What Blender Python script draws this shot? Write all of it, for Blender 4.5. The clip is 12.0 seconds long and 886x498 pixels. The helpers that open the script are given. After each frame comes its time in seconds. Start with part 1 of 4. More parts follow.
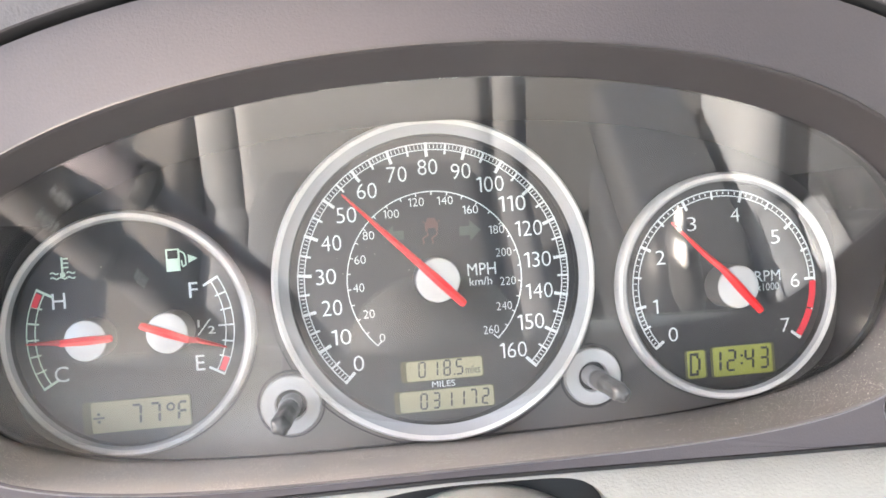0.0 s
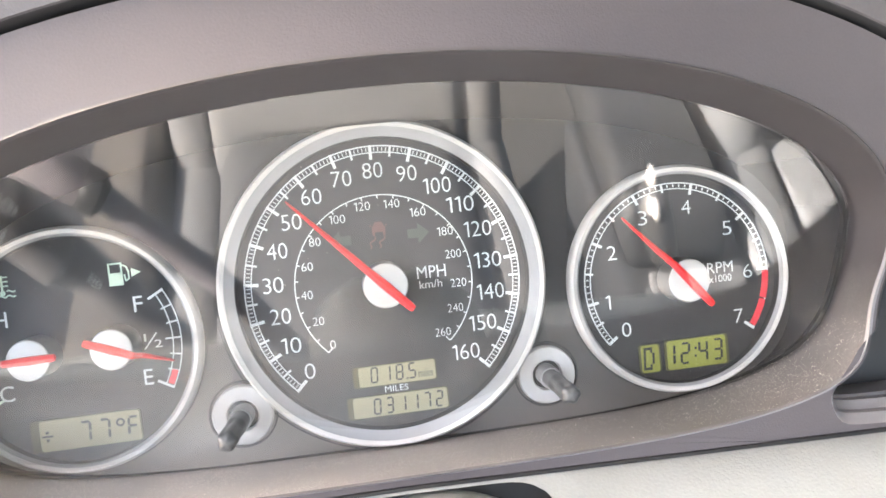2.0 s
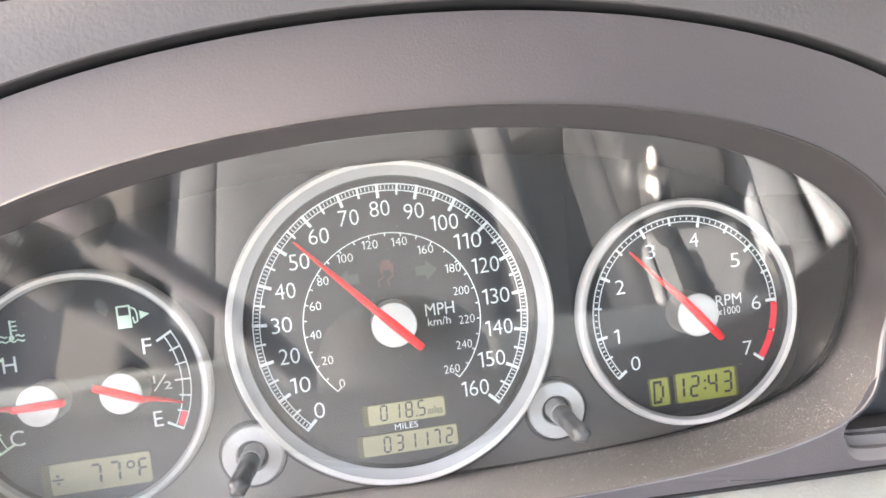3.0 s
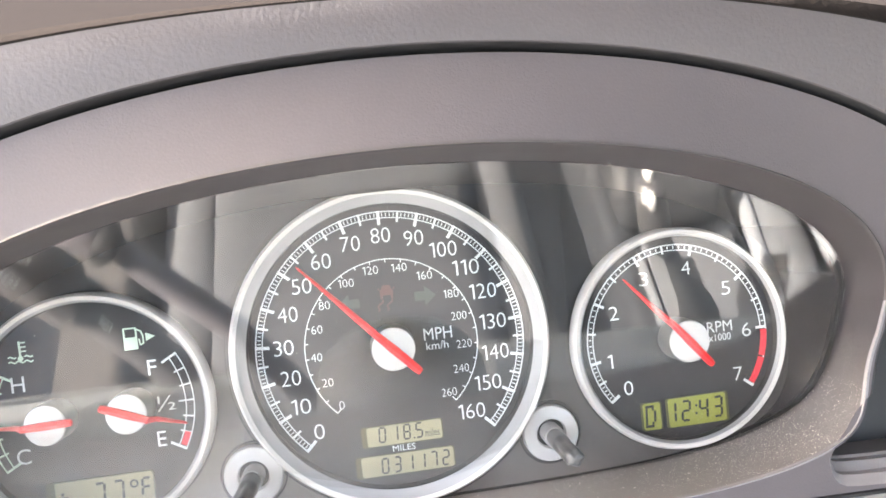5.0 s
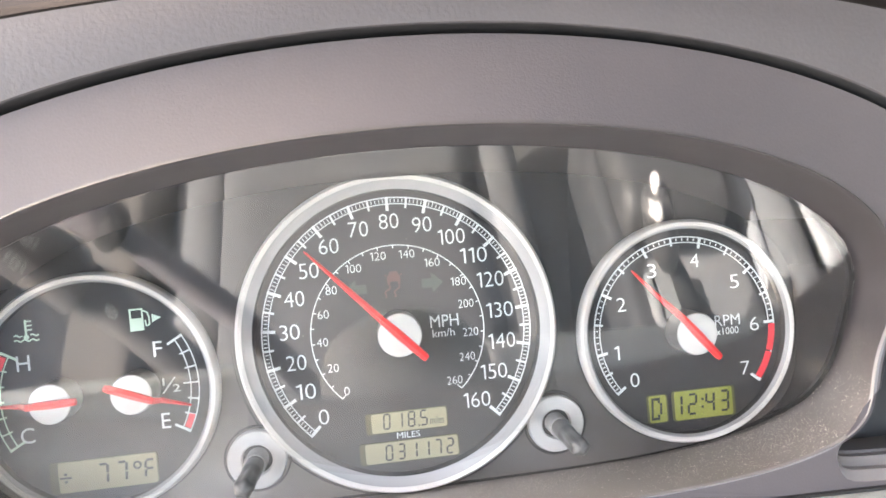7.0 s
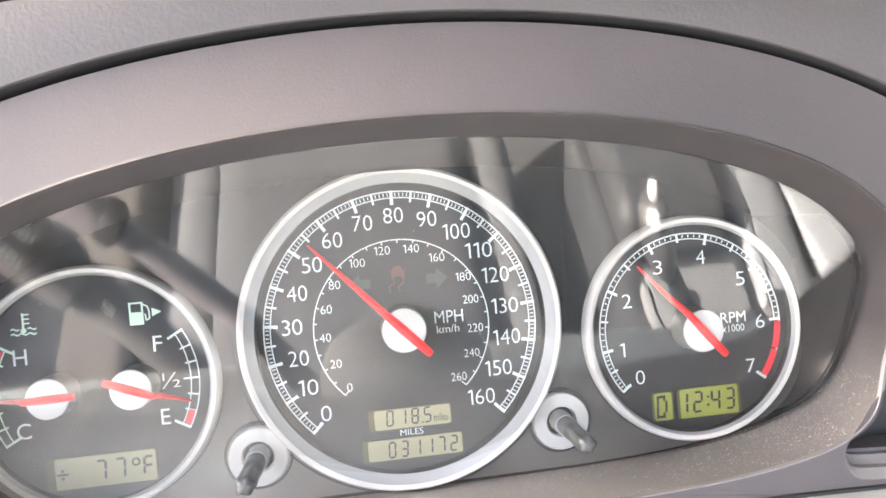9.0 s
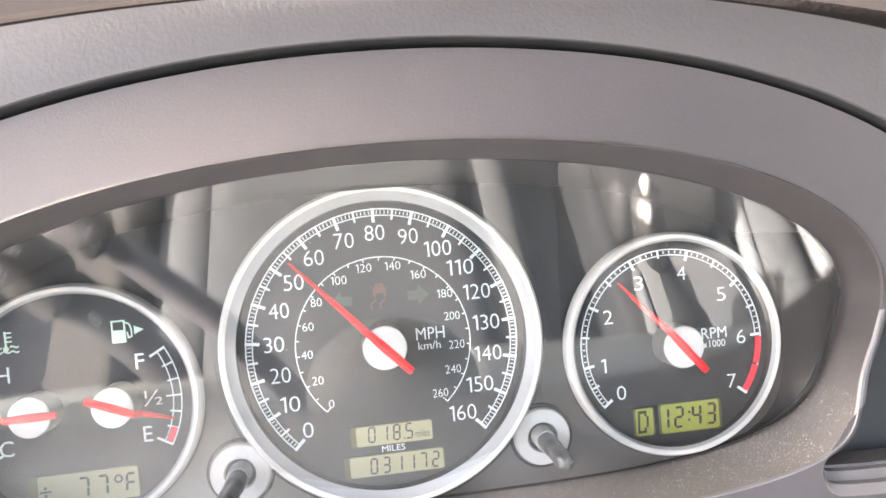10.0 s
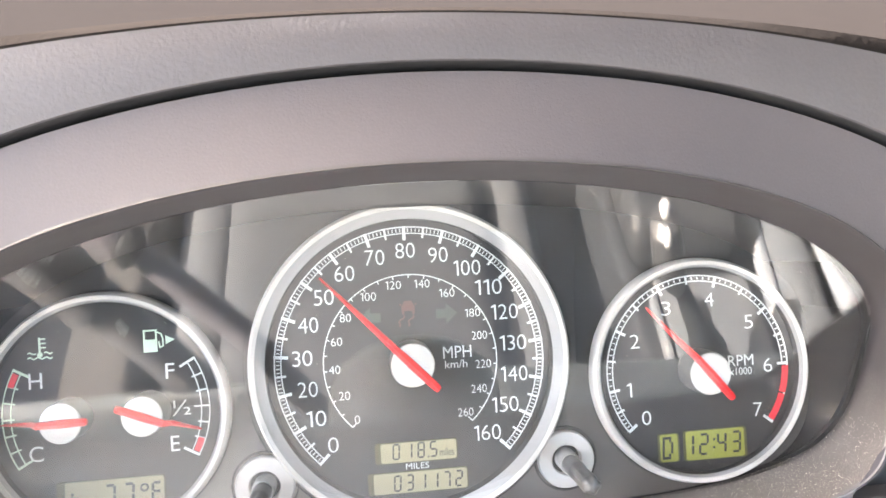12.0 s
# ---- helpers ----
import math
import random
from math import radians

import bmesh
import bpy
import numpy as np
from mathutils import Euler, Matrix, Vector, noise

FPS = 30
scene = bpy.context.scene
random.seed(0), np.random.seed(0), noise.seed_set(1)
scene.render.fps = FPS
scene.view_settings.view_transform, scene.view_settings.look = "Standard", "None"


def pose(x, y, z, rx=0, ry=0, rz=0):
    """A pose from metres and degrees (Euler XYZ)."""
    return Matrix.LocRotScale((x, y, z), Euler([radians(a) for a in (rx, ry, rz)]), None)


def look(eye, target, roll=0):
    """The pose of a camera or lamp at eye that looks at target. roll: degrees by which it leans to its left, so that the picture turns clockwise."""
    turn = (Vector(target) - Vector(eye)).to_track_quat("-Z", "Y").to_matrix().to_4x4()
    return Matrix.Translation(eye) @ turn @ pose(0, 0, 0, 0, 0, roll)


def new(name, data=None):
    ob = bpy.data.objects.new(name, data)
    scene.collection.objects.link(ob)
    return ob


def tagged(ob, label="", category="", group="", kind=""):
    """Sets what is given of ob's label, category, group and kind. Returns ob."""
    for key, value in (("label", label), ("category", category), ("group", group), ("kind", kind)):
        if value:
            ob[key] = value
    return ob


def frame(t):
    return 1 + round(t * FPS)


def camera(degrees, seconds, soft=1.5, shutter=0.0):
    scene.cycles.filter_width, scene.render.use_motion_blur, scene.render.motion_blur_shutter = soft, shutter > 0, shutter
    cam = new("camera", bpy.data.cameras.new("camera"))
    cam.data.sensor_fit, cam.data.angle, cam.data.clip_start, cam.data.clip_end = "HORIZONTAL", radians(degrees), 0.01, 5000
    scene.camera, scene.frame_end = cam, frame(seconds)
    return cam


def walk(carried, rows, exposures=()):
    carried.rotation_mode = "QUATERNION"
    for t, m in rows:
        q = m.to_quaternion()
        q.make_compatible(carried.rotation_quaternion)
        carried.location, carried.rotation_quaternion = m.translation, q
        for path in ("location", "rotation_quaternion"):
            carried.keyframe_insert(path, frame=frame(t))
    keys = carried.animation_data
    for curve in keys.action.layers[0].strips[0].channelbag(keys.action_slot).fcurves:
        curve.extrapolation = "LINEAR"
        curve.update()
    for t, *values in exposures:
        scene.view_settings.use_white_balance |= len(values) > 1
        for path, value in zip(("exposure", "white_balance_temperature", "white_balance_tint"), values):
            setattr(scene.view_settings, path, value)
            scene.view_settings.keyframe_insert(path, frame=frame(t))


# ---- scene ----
cam = camera(62.5, 12.0, 1.6)
PATH = [
    (0, (-0.0235, -0.2811, 1.0151), (0.1701, 1.7093, 0.9877), -4.24),
    (0.5, (-0.0168, -0.2838, 1.0164), (0.1899, 1.7049, 0.9707), -4.39),
    (1, (-0.0158, -0.2814, 1.0199), (0.1900, 1.7063, 0.9384), -4.98),
    (1.5, (-0.0113, -0.2797, 1.0275), (0.1971, 1.7062, 0.9147), -5.69),
    (2, (-0.0066, -0.2794, 1.0245), (0.2092, 1.7065, 0.9247), -6.14),
    (2.5, (-0.0066, -0.2732, 1.0297), (0.2070, 1.7128, 0.9283), -6.61),
    (3, (-0.0073, -0.2782, 1.0391), (0.2044, 1.7080, 0.9382), -6.80),
    (4.8, (-0.0048, -0.2817, 1.0394), (0.2152, 1.7047, 0.9640), -6.46),
    (5, (-0.0076, -0.2860, 1.0439), (0.2122, 1.7010, 0.9828), -6.26),
    (5.5, (-0.0093, -0.2838, 1.0360), (0.2023, 1.7040, 0.9746), -5.81),
    (6, (-0.0090, -0.2876, 1.0374), (0.2011, 1.7005, 0.9814), -5.39),
    (6.5, (-0.0110, -0.2868, 1.0317), (0.1961, 1.7020, 0.9879), -5.26),
    (6.7, (-0.0100, -0.2872, 1.0376), (0.1988, 1.7012, 0.9862), -5.22),
    (8.5, (-0.0129, -0.2800, 1.0345), (0.2110, 1.7067, 0.9778), -5.12),
    (9, (-0.0150, -0.2812, 1.0351), (0.2203, 1.7044, 0.9893), -4.87),
    (9.5, (-0.0041, -0.2828, 1.0393), (0.2367, 1.7022, 0.9967), -4.83),
    (10, (-0.0074, -0.2834, 1.0414), (0.2278, 1.7022, 0.9937), -4.94),
    (10.5, (-0.0126, -0.2826, 1.0376), (0.2196, 1.7035, 1.0016), -4.72),
    (11, (-0.0136, -0.2833, 1.0385), (0.2160, 1.7033, 1.0174), -4.29),
    (11.5, (-0.0149, -0.2848, 1.0424), (0.2071, 1.7028, 1.0266), -3.91),
    (12, (-0.0146, -0.2849, 1.0420), (0.1924, 1.7043, 1.0486), -3.30),
]
EXPOSURE = 4.46
# the cluster leans back from upright; the path is given in the cluster's own upright frame
O = Vector((0, 0, 1.0))
RECLINE = Matrix.Translation(O) @ pose(0, 0, 0, -24)
walk(cam, [(t, RECLINE @ Matrix.Translation(-O) @ look(eye, target, roll)) for t, eye, target, roll in PATH], [(t, EXPOSURE + e + 0.04, 6900, 12.5) for t, e in ((0.0, -0.03), (2.0, 0.06), (3.0, 0.08), (5.0, 0.16), (5.5, 0.02), (6.5, 0.05), (8.5, 0.13), (9.5, 0.22), (12.0, 0.24))])

# ---- light: bright hazy daylight through the car's windows ----
world = bpy.data.worlds.new("sky")
scene.world = world
world.use_nodes = True
wn, wl = world.node_tree.nodes, world.node_tree.links
sky = wn.new("ShaderNodeTexSky")
sky.sky_type, sky.sun_disc = "NISHITA", False
sky.sun_elevation, sky.sun_rotation = radians(28), radians(-68)
sky.air_density, sky.dust_density = 1.0, 4.0
wn["Background"].inputs["Strength"].default_value = 0.15
wl.new(sky.outputs["Color"], wn["Background"].inputs["Color"])
sun = new("sun", bpy.data.lights.new("sun", "SUN"))
sun.data.energy, sun.data.angle, sun.data.color = 4.0, radians(0.6), (1.0, 0.98, 0.95)
sun.matrix_world = look((-8.19, 3.31, 5.69), (0, 0, 1))


# ---- materials ----
def mat(name, base, rough=0.5, metal=0.0, grain=0.0, size=0.0006, vary=0.06, blotch=0.02, coat=0.0, spec=0.5, dust=0.0, dust_light=0.0):
    """Procedural surface: colour variation at two scales, a fine grained relief and, where asked for, pale dust with
    light from the door side painted into it.
    """
    m = bpy.data.materials.new(name)
    m.use_nodes = True
    n, l = m.node_tree.nodes, m.node_tree.links
    b = n["Principled BSDF"]
    b.inputs["Metallic"].default_value = metal
    b.inputs["Coat Weight"].default_value = coat
    b.inputs["Coat Roughness"].default_value = 0.08
    b.inputs["Specular IOR Level"].default_value = spec
    tc = n.new("ShaderNodeTexCoord")
    big = n.new("ShaderNodeTexNoise")
    big.inputs["Scale"].default_value = 1 / blotch
    big.inputs["Detail"].default_value = 4
    fine = n.new("ShaderNodeTexNoise")
    fine.inputs["Scale"].default_value = 1 / size
    fine.inputs["Detail"].default_value = 3
    for t in (big, fine):
        l.new(tc.outputs["Object"], t.inputs["Vector"])
    add = n.new("ShaderNodeMath")
    add.operation = "ADD"
    l.new(big.outputs["Fac"], add.inputs[0])
    l.new(fine.outputs["Fac"], add.inputs[1])
    ramp = n.new("ShaderNodeMapRange")
    ramp.inputs["From Min"].default_value, ramp.inputs["From Max"].default_value = 0.6, 1.4
    ramp.inputs["To Min"].default_value, ramp.inputs["To Max"].default_value = 1 - vary, 1 + vary
    l.new(add.outputs[0], ramp.inputs["Value"])
    mul = n.new("ShaderNodeVectorMath")
    mul.operation = "SCALE"
    mul.inputs[0].default_value = base
    l.new(ramp.outputs["Result"], mul.inputs["Scale"])
    colour = mul.outputs["Vector"]
    settled = None
    if dust_light:
        # settled dust, gone by mid height, uneven; made stronger to light the shelf
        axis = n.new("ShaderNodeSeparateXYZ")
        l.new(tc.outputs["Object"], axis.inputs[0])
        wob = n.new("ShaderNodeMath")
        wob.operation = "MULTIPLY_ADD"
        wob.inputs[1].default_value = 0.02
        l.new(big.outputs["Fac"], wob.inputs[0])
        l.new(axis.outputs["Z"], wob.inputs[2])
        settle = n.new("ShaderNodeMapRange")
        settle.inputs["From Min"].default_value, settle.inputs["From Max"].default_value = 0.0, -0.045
        settle.inputs["To Max"].default_value = dust_light
        # paler towards the driver's door: stands for the light of its window
        door_light = n.new("ShaderNodeMapRange")
        door_light.inputs["From Min"].default_value, door_light.inputs["From Max"].default_value = 0.10, -0.12
        door_light.inputs["To Min"].default_value, door_light.inputs["To Max"].default_value = 0.5 * dust_light, 1.9 * dust_light
        l.new(axis.outputs["X"], door_light.inputs["Value"])
        l.new(door_light.outputs["Result"], settle.inputs["To Max"])
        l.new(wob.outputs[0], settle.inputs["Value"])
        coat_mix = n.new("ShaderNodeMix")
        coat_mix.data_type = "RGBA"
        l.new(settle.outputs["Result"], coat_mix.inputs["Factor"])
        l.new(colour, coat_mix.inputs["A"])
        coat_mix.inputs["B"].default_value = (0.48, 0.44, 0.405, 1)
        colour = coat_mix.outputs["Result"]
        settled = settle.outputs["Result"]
    if dust:
        cells = n.new("ShaderNodeTexVoronoi")
        cells.inputs["Scale"].default_value = 2300
        l.new(tc.outputs["Object"], cells.inputs["Vector"])
        patch = n.new("ShaderNodeTexNoise")
        patch.inputs["Scale"].default_value = 45
        l.new(tc.outputs["Object"], patch.inputs["Vector"])
        speck = n.new("ShaderNodeMapRange")
        speck.inputs["From Min"].default_value, speck.inputs["From Max"].default_value = 0.42, 0.16
        l.new(cells.outputs["Distance"], speck.inputs["Value"])
        pick = n.new("ShaderNodeMath")
        pick.operation = "GREATER_THAN"
        pick.inputs[1].default_value = 0.30
        l.new(cells.outputs["Color"], pick.inputs[0])
        both = n.new("ShaderNodeMath")
        both.operation = "MULTIPLY"
        l.new(speck.outputs["Result"], both.inputs[0])
        l.new(pick.outputs[0], both.inputs[1])
        thin = n.new("ShaderNodeMapRange")
        thin.inputs["From Min"].default_value, thin.inputs["From Max"].default_value = 0.35, 0.7
        thin.inputs["To Min"].default_value, thin.inputs["To Max"].default_value = 0.1 * dust, dust
        l.new(patch.outputs["Fac"], thin.inputs["Value"])
        amount = n.new("ShaderNodeMath")
        amount.operation = "MULTIPLY"
        l.new(both.outputs[0], amount.inputs[0])
        l.new(thin.outputs["Result"], amount.inputs[1])
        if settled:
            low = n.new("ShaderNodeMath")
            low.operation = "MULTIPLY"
            low.inputs[1].default_value = 1 / dust_light
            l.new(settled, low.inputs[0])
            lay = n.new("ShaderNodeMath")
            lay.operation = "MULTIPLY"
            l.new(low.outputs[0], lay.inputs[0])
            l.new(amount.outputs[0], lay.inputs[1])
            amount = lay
        mix = n.new("ShaderNodeMix")
        mix.data_type = "RGBA"
        l.new(amount.outputs[0], mix.inputs["Factor"])
        l.new(colour, mix.inputs["A"])
        mix.inputs["B"].default_value = (0.80, 0.74, 0.66, 1)
        colour = mix.outputs["Result"]
    l.new(colour, b.inputs["Base Color"])
    rr = n.new("ShaderNodeMapRange")
    rr.inputs["To Min"].default_value, rr.inputs["To Max"].default_value = max(0.02, rough - 0.06), min(1, rough + 0.06)
    l.new(big.outputs["Fac"], rr.inputs["Value"])
    l.new(rr.outputs["Result"], b.inputs["Roughness"])
    if grain:
        bump = n.new("ShaderNodeBump")
        bump.inputs["Strength"].default_value = grain
        bump.inputs["Distance"].default_value = size * 0.35
        l.new(fine.outputs["Fac"], bump.inputs["Height"])
        l.new(bump.outputs["Normal"], b.inputs["Normal"])
    return m


HOOD = mat("grained warm grey dash plastic", (0.0715, 0.0640, 0.0690), 0.75, grain=0.35, size=0.0007, spec=0.35)
TUNNEL = mat("dusty dark grey plastic", (0.040, 0.035, 0.037), 0.55, grain=0.35, size=0.0006, dust=0.9, dust_light=0.50)
# LIP is paler than LIP_TOP: the lower edge's highlight put into colour
LIP = mat("pale grey plastic edge", (0.16, 0.148, 0.15), 0.33, grain=0.1, size=0.0007)
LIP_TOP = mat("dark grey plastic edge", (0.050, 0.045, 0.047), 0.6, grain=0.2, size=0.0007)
PAD = mat("soft dash top vinyl", (0.064, 0.0578, 0.0618), 0.6, grain=0.35, size=0.0012)
PANEL = mat("pale grey trim plastic", (0.29, 0.297, 0.286), 0.5, grain=0.6, size=0.0011)
# the faceplate's plastic made paler: light on the roof panel as colour
PLATE_LIT = mat("lit satin charcoal", (0.062, 0.0605, 0.061), 0.45, grain=0.04, size=0.0004, spec=0.2)
# PLATE's pale lower left stands for the stronger light falling there
PLATE = mat("satin charcoal faceplate", (0.030, 0.0292, 0.0298), 0.45, grain=0.04, size=0.0004, dust_light=0.38, spec=0.2)
DIAL = mat("black printed dial face", (0.030, 0.031, 0.033), 0.5, vary=0.15, spec=0.2)
SILVER = mat("satin silver paint", (0.58, 0.558, 0.532), 0.55, metal=0.0, size=0.0003, vary=0.03)
CHAMFER = mat("grey silver bevel", (0.33, 0.33, 0.33), 0.5, metal=0.0, size=0.0003, vary=0.03)
INK = mat("white print", (0.66, 0.70, 0.70), 0.55, size=0.0004, vary=0.04)
INK_GREEN = mat("pale green print", (0.60, 0.76, 0.62), 0.55, size=0.0004, vary=0.04)
INK_DIM = mat("unlit warning print", (0.046, 0.055, 0.049), 0.55)
INK_RED_DIM = mat("unlit red warning print", (0.095, 0.038, 0.037), 0.55)
INK_RED = mat("red print", (0.75, 0.03, 0.05), 0.5, vary=0.04)
NEEDLE = mat("orange-red needle", (0.82, 0.018, 0.024), 0.4, vary=0.03, spec=0.25)
HUB = mat("pale satin hub cap", (0.475, 0.462, 0.442), 0.4, metal=0.2, vary=0.03)
HUBSIDE = mat("smoky hub skirt", (0.13, 0.127, 0.122), 0.35, vary=0.05)
COLLAR = mat("pale silver collar", (0.56, 0.543, 0.522), 0.45, metal=0.1, vary=0.03)
KNOB = mat("dark grey knob plastic", (0.062, 0.062, 0.063), 0.35, grain=0.15)
DUST = mat("pale dust", (0.80, 0.74, 0.66), 0.9, vary=0.25)
LCD = mat("olive display glass", (0.365, 0.335, 0.205), 0.35, vary=0.03, spec=0.3)
LCD_GREEN = mat("green display glass", (0.25, 0.262, 0.05), 0.35, vary=0.03, spec=0.3)
LCD_WELL = mat("display surround", (0.072, 0.072, 0.020), 0.5)
SEGMENT = mat("display segments", (0.010, 0.012, 0.008), 0.5, vary=0.02)
TRAY = mat("dark tray rubber", (0.024, 0.025, 0.027), 0.6, grain=0.3)
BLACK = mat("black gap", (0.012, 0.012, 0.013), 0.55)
GLOSS = mat("gloss black rim", (0.022, 0.021, 0.022), 0.18)
HEADLINER = mat("grey headliner cloth", (0.30, 0.295, 0.29), 0.9, grain=0.4, size=0.002)
DOOR = mat("grey door trim", (0.12, 0.117, 0.114), 0.6, grain=0.05, size=0.001)
SEAT_DARK = mat("charcoal seat cloth", (0.045, 0.047, 0.050), 0.9, size=0.006, vary=0.03)
SEAT_PALE = mat("pale grey seat cloth", (0.125, 0.131, 0.137), 0.9, size=0.006, vary=0.03)
CARPET = mat("dark grey carpet", (0.045, 0.044, 0.042), 0.95, grain=0.6, size=0.003)
STALK_GREY = mat("grey stalk plastic", (0.12, 0.115, 0.118), 0.45, grain=0.1)
STALK_PALE = mat("pale grey stalk plastic", (0.21, 0.19, 0.203), 0.45, grain=0.1)
SEAT_GREY = mat("mid grey seat cloth", (0.095, 0.097, 0.099), 0.9, size=0.006, vary=0.05)
SEAT_WHITE = mat("very pale seat cloth", (0.215, 0.224, 0.234), 0.9, size=0.006, vary=0.03)
BEIGE = mat("brown beige door vinyl", (0.098, 0.087, 0.074), 0.55, grain=0.2, size=0.001)
PLATE_GREY = mat("grey shift plate", (0.15, 0.153, 0.157), 0.5, vary=0.05)
# darkened well below the vinyl to hold down the sun on it
DASH_FAR = mat("darkened dash top plastic", (0.0125, 0.0108, 0.0102), 0.9, grain=0.4, size=0.002, spec=0.0)
PALE_GROUND = mat("pale ground", (0.30, 0.295, 0.285), 0.85, size=0.02, blotch=2.0, vary=0.15)

GLASS = bpy.data.materials.new("clear cover lens")
GLASS.use_nodes = True
gn, gl = GLASS.node_tree.nodes, GLASS.node_tree.links
gn.remove(gn["Principled BSDF"])
clear = gn.new("ShaderNodeBsdfTransparent")
clear.inputs["Color"].default_value = (0.97, 0.97, 0.97, 1)
mirror = gn.new("ShaderNodeBsdfGlossy")
mirror.inputs["Roughness"].default_value = 0.014
facing = gn.new("ShaderNodeLayerWeight")
facing.inputs["Blend"].default_value = 0.5
steep = gn.new("ShaderNodeMath")
steep.operation = "POWER"
steep.inputs[1].default_value = 5
gl.new(facing.outputs["Facing"], steep.inputs[0])
gloss = gn.new("ShaderNodeMath")
gloss.operation = "MULTIPLY_ADD"
gloss.inputs[1].default_value, gloss.inputs[2].default_value = 0.9, 0.08
gl.new(steep.outputs[0], gloss.inputs[0])
both = gn.new("ShaderNodeMixShader")
gl.new(gloss.outputs[0], both.inputs["Fac"])
gl.new(clear.outputs[0], both.inputs[1])
gl.new(mirror.outputs[0], both.inputs[2])
# haze painted in as light: stronger low and towards the driver's door, and patchy
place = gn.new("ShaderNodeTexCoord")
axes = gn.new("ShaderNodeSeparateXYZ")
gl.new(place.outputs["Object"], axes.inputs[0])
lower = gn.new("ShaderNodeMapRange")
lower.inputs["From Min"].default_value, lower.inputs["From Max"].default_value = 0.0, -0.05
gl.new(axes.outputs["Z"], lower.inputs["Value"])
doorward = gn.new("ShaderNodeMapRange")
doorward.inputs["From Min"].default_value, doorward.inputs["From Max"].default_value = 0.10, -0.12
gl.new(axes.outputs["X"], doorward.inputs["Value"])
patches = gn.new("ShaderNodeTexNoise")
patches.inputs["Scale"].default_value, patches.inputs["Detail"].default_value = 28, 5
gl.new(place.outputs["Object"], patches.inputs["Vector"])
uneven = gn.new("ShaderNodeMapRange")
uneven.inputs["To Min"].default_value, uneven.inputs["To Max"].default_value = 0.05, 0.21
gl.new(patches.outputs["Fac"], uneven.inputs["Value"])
low_doorward = gn.new("ShaderNodeMath")
low_doorward.operation = "MULTIPLY"
gl.new(lower.outputs["Result"], low_doorward.inputs[0])
gl.new(doorward.outputs["Result"], low_doorward.inputs[1])
painted_haze = gn.new("ShaderNodeMath")
painted_haze.operation = "MULTIPLY_ADD"
painted_haze.inputs[2].default_value = 0.002
gl.new(low_doorward.outputs[0], painted_haze.inputs[0])
gl.new(uneven.outputs["Result"], painted_haze.inputs[1])
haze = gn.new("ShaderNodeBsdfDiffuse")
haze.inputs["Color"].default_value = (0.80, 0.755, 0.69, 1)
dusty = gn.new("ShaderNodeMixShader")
gl.new(painted_haze.outputs[0], dusty.inputs["Fac"])
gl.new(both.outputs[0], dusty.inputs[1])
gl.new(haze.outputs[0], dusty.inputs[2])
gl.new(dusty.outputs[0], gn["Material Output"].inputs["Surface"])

# ---- building helpers; cluster coordinates in metres, y towards the windscreen ----


def link(name, me, material, parent=None, label="", smooth=True, at=(0, 0, 0)):
    ob = new(name, me)
    me.materials.clear()
    me.materials.append(material)
    for p in me.polygons:
        p.use_smooth = smooth
    if parent is None:
        ob.location = at
    else:
        ob.parent = parent
    return tagged(ob, label)


def part(name, bm, material, parent, label="", smooth=True):
    bmesh.ops.recalc_face_normals(bm, faces=bm.faces)
    me = bpy.data.meshes.new(name)
    bm.to_mesh(me)
    bm.free()
    ob = link(name, me, material, parent, label, smooth)
    if smooth:
        me.set_sharp_from_angle(angle=radians(35))
    return ob


def thing(name, label, category, at=(0, 0, 0), group="", kind=""):
    ob = new(name)
    ob.empty_display_size = 0.01
    ob.matrix_basis = RECLINE @ Matrix.Translation(at)
    return tagged(ob, label, category, group, kind)


def loft(bm, loops, closed=True):
    """Quads between loops of equal length."""
    rows = [[bm.verts.new(p) for p in lp] for lp in loops]
    for a, b in zip(rows, rows[1:]):
        n = len(a)
        for i in range(n if closed else n - 1):
            j = (i + 1) % n
            bm.faces.new((a[i], a[j], b[j], b[i]))
    return rows


def ring(bm, profile, cx=0, cz=0, n=128, clamp=None):
    """A profile of (radius, y) turned round the y axis; clamp cuts it flat above that height."""
    loops = []
    for r, y in profile:
        lp = []
        for i in range(n):
            a = 2 * math.pi * i / n
            z = cz + r * math.sin(a)
            lp.append((cx + r * math.cos(a), y, z if clamp is None else min(z, clamp)))
        loops.append(lp)
    return loft(bm, loops)


def disc(bm, r, y, cx=0, cz=0, n=96):
    bm.faces.new([bm.verts.new((cx + r * math.cos(2 * math.pi * i / n), y, cz + r * math.sin(2 * math.pi * i / n))) for i in range(n)])


def poly(bm, pts, y, depth=0.00025):
    """A flat raised patch: outline in (x, z), front at y."""
    f = [bm.verts.new((x, y, z)) for x, z in pts]
    b = [bm.verts.new((x, y + depth, z)) for x, z in pts]
    bm.faces.new(f)
    for i in range(len(f)):
        j = (i + 1) % len(f)
        bm.faces.new((f[i], f[j], b[j], b[i]))


def bar(bm, x0, z0, x1, z1, w, y, depth=0.00025):
    d = Vector((x1 - x0, z1 - z0)).normalized() * (w / 2)
    poly(bm, [(x0 - d.y, z0 + d.x), (x1 - d.y, z1 + d.x), (x1 + d.y, z1 - d.x), (x0 + d.y, z0 - d.x)], y, depth)


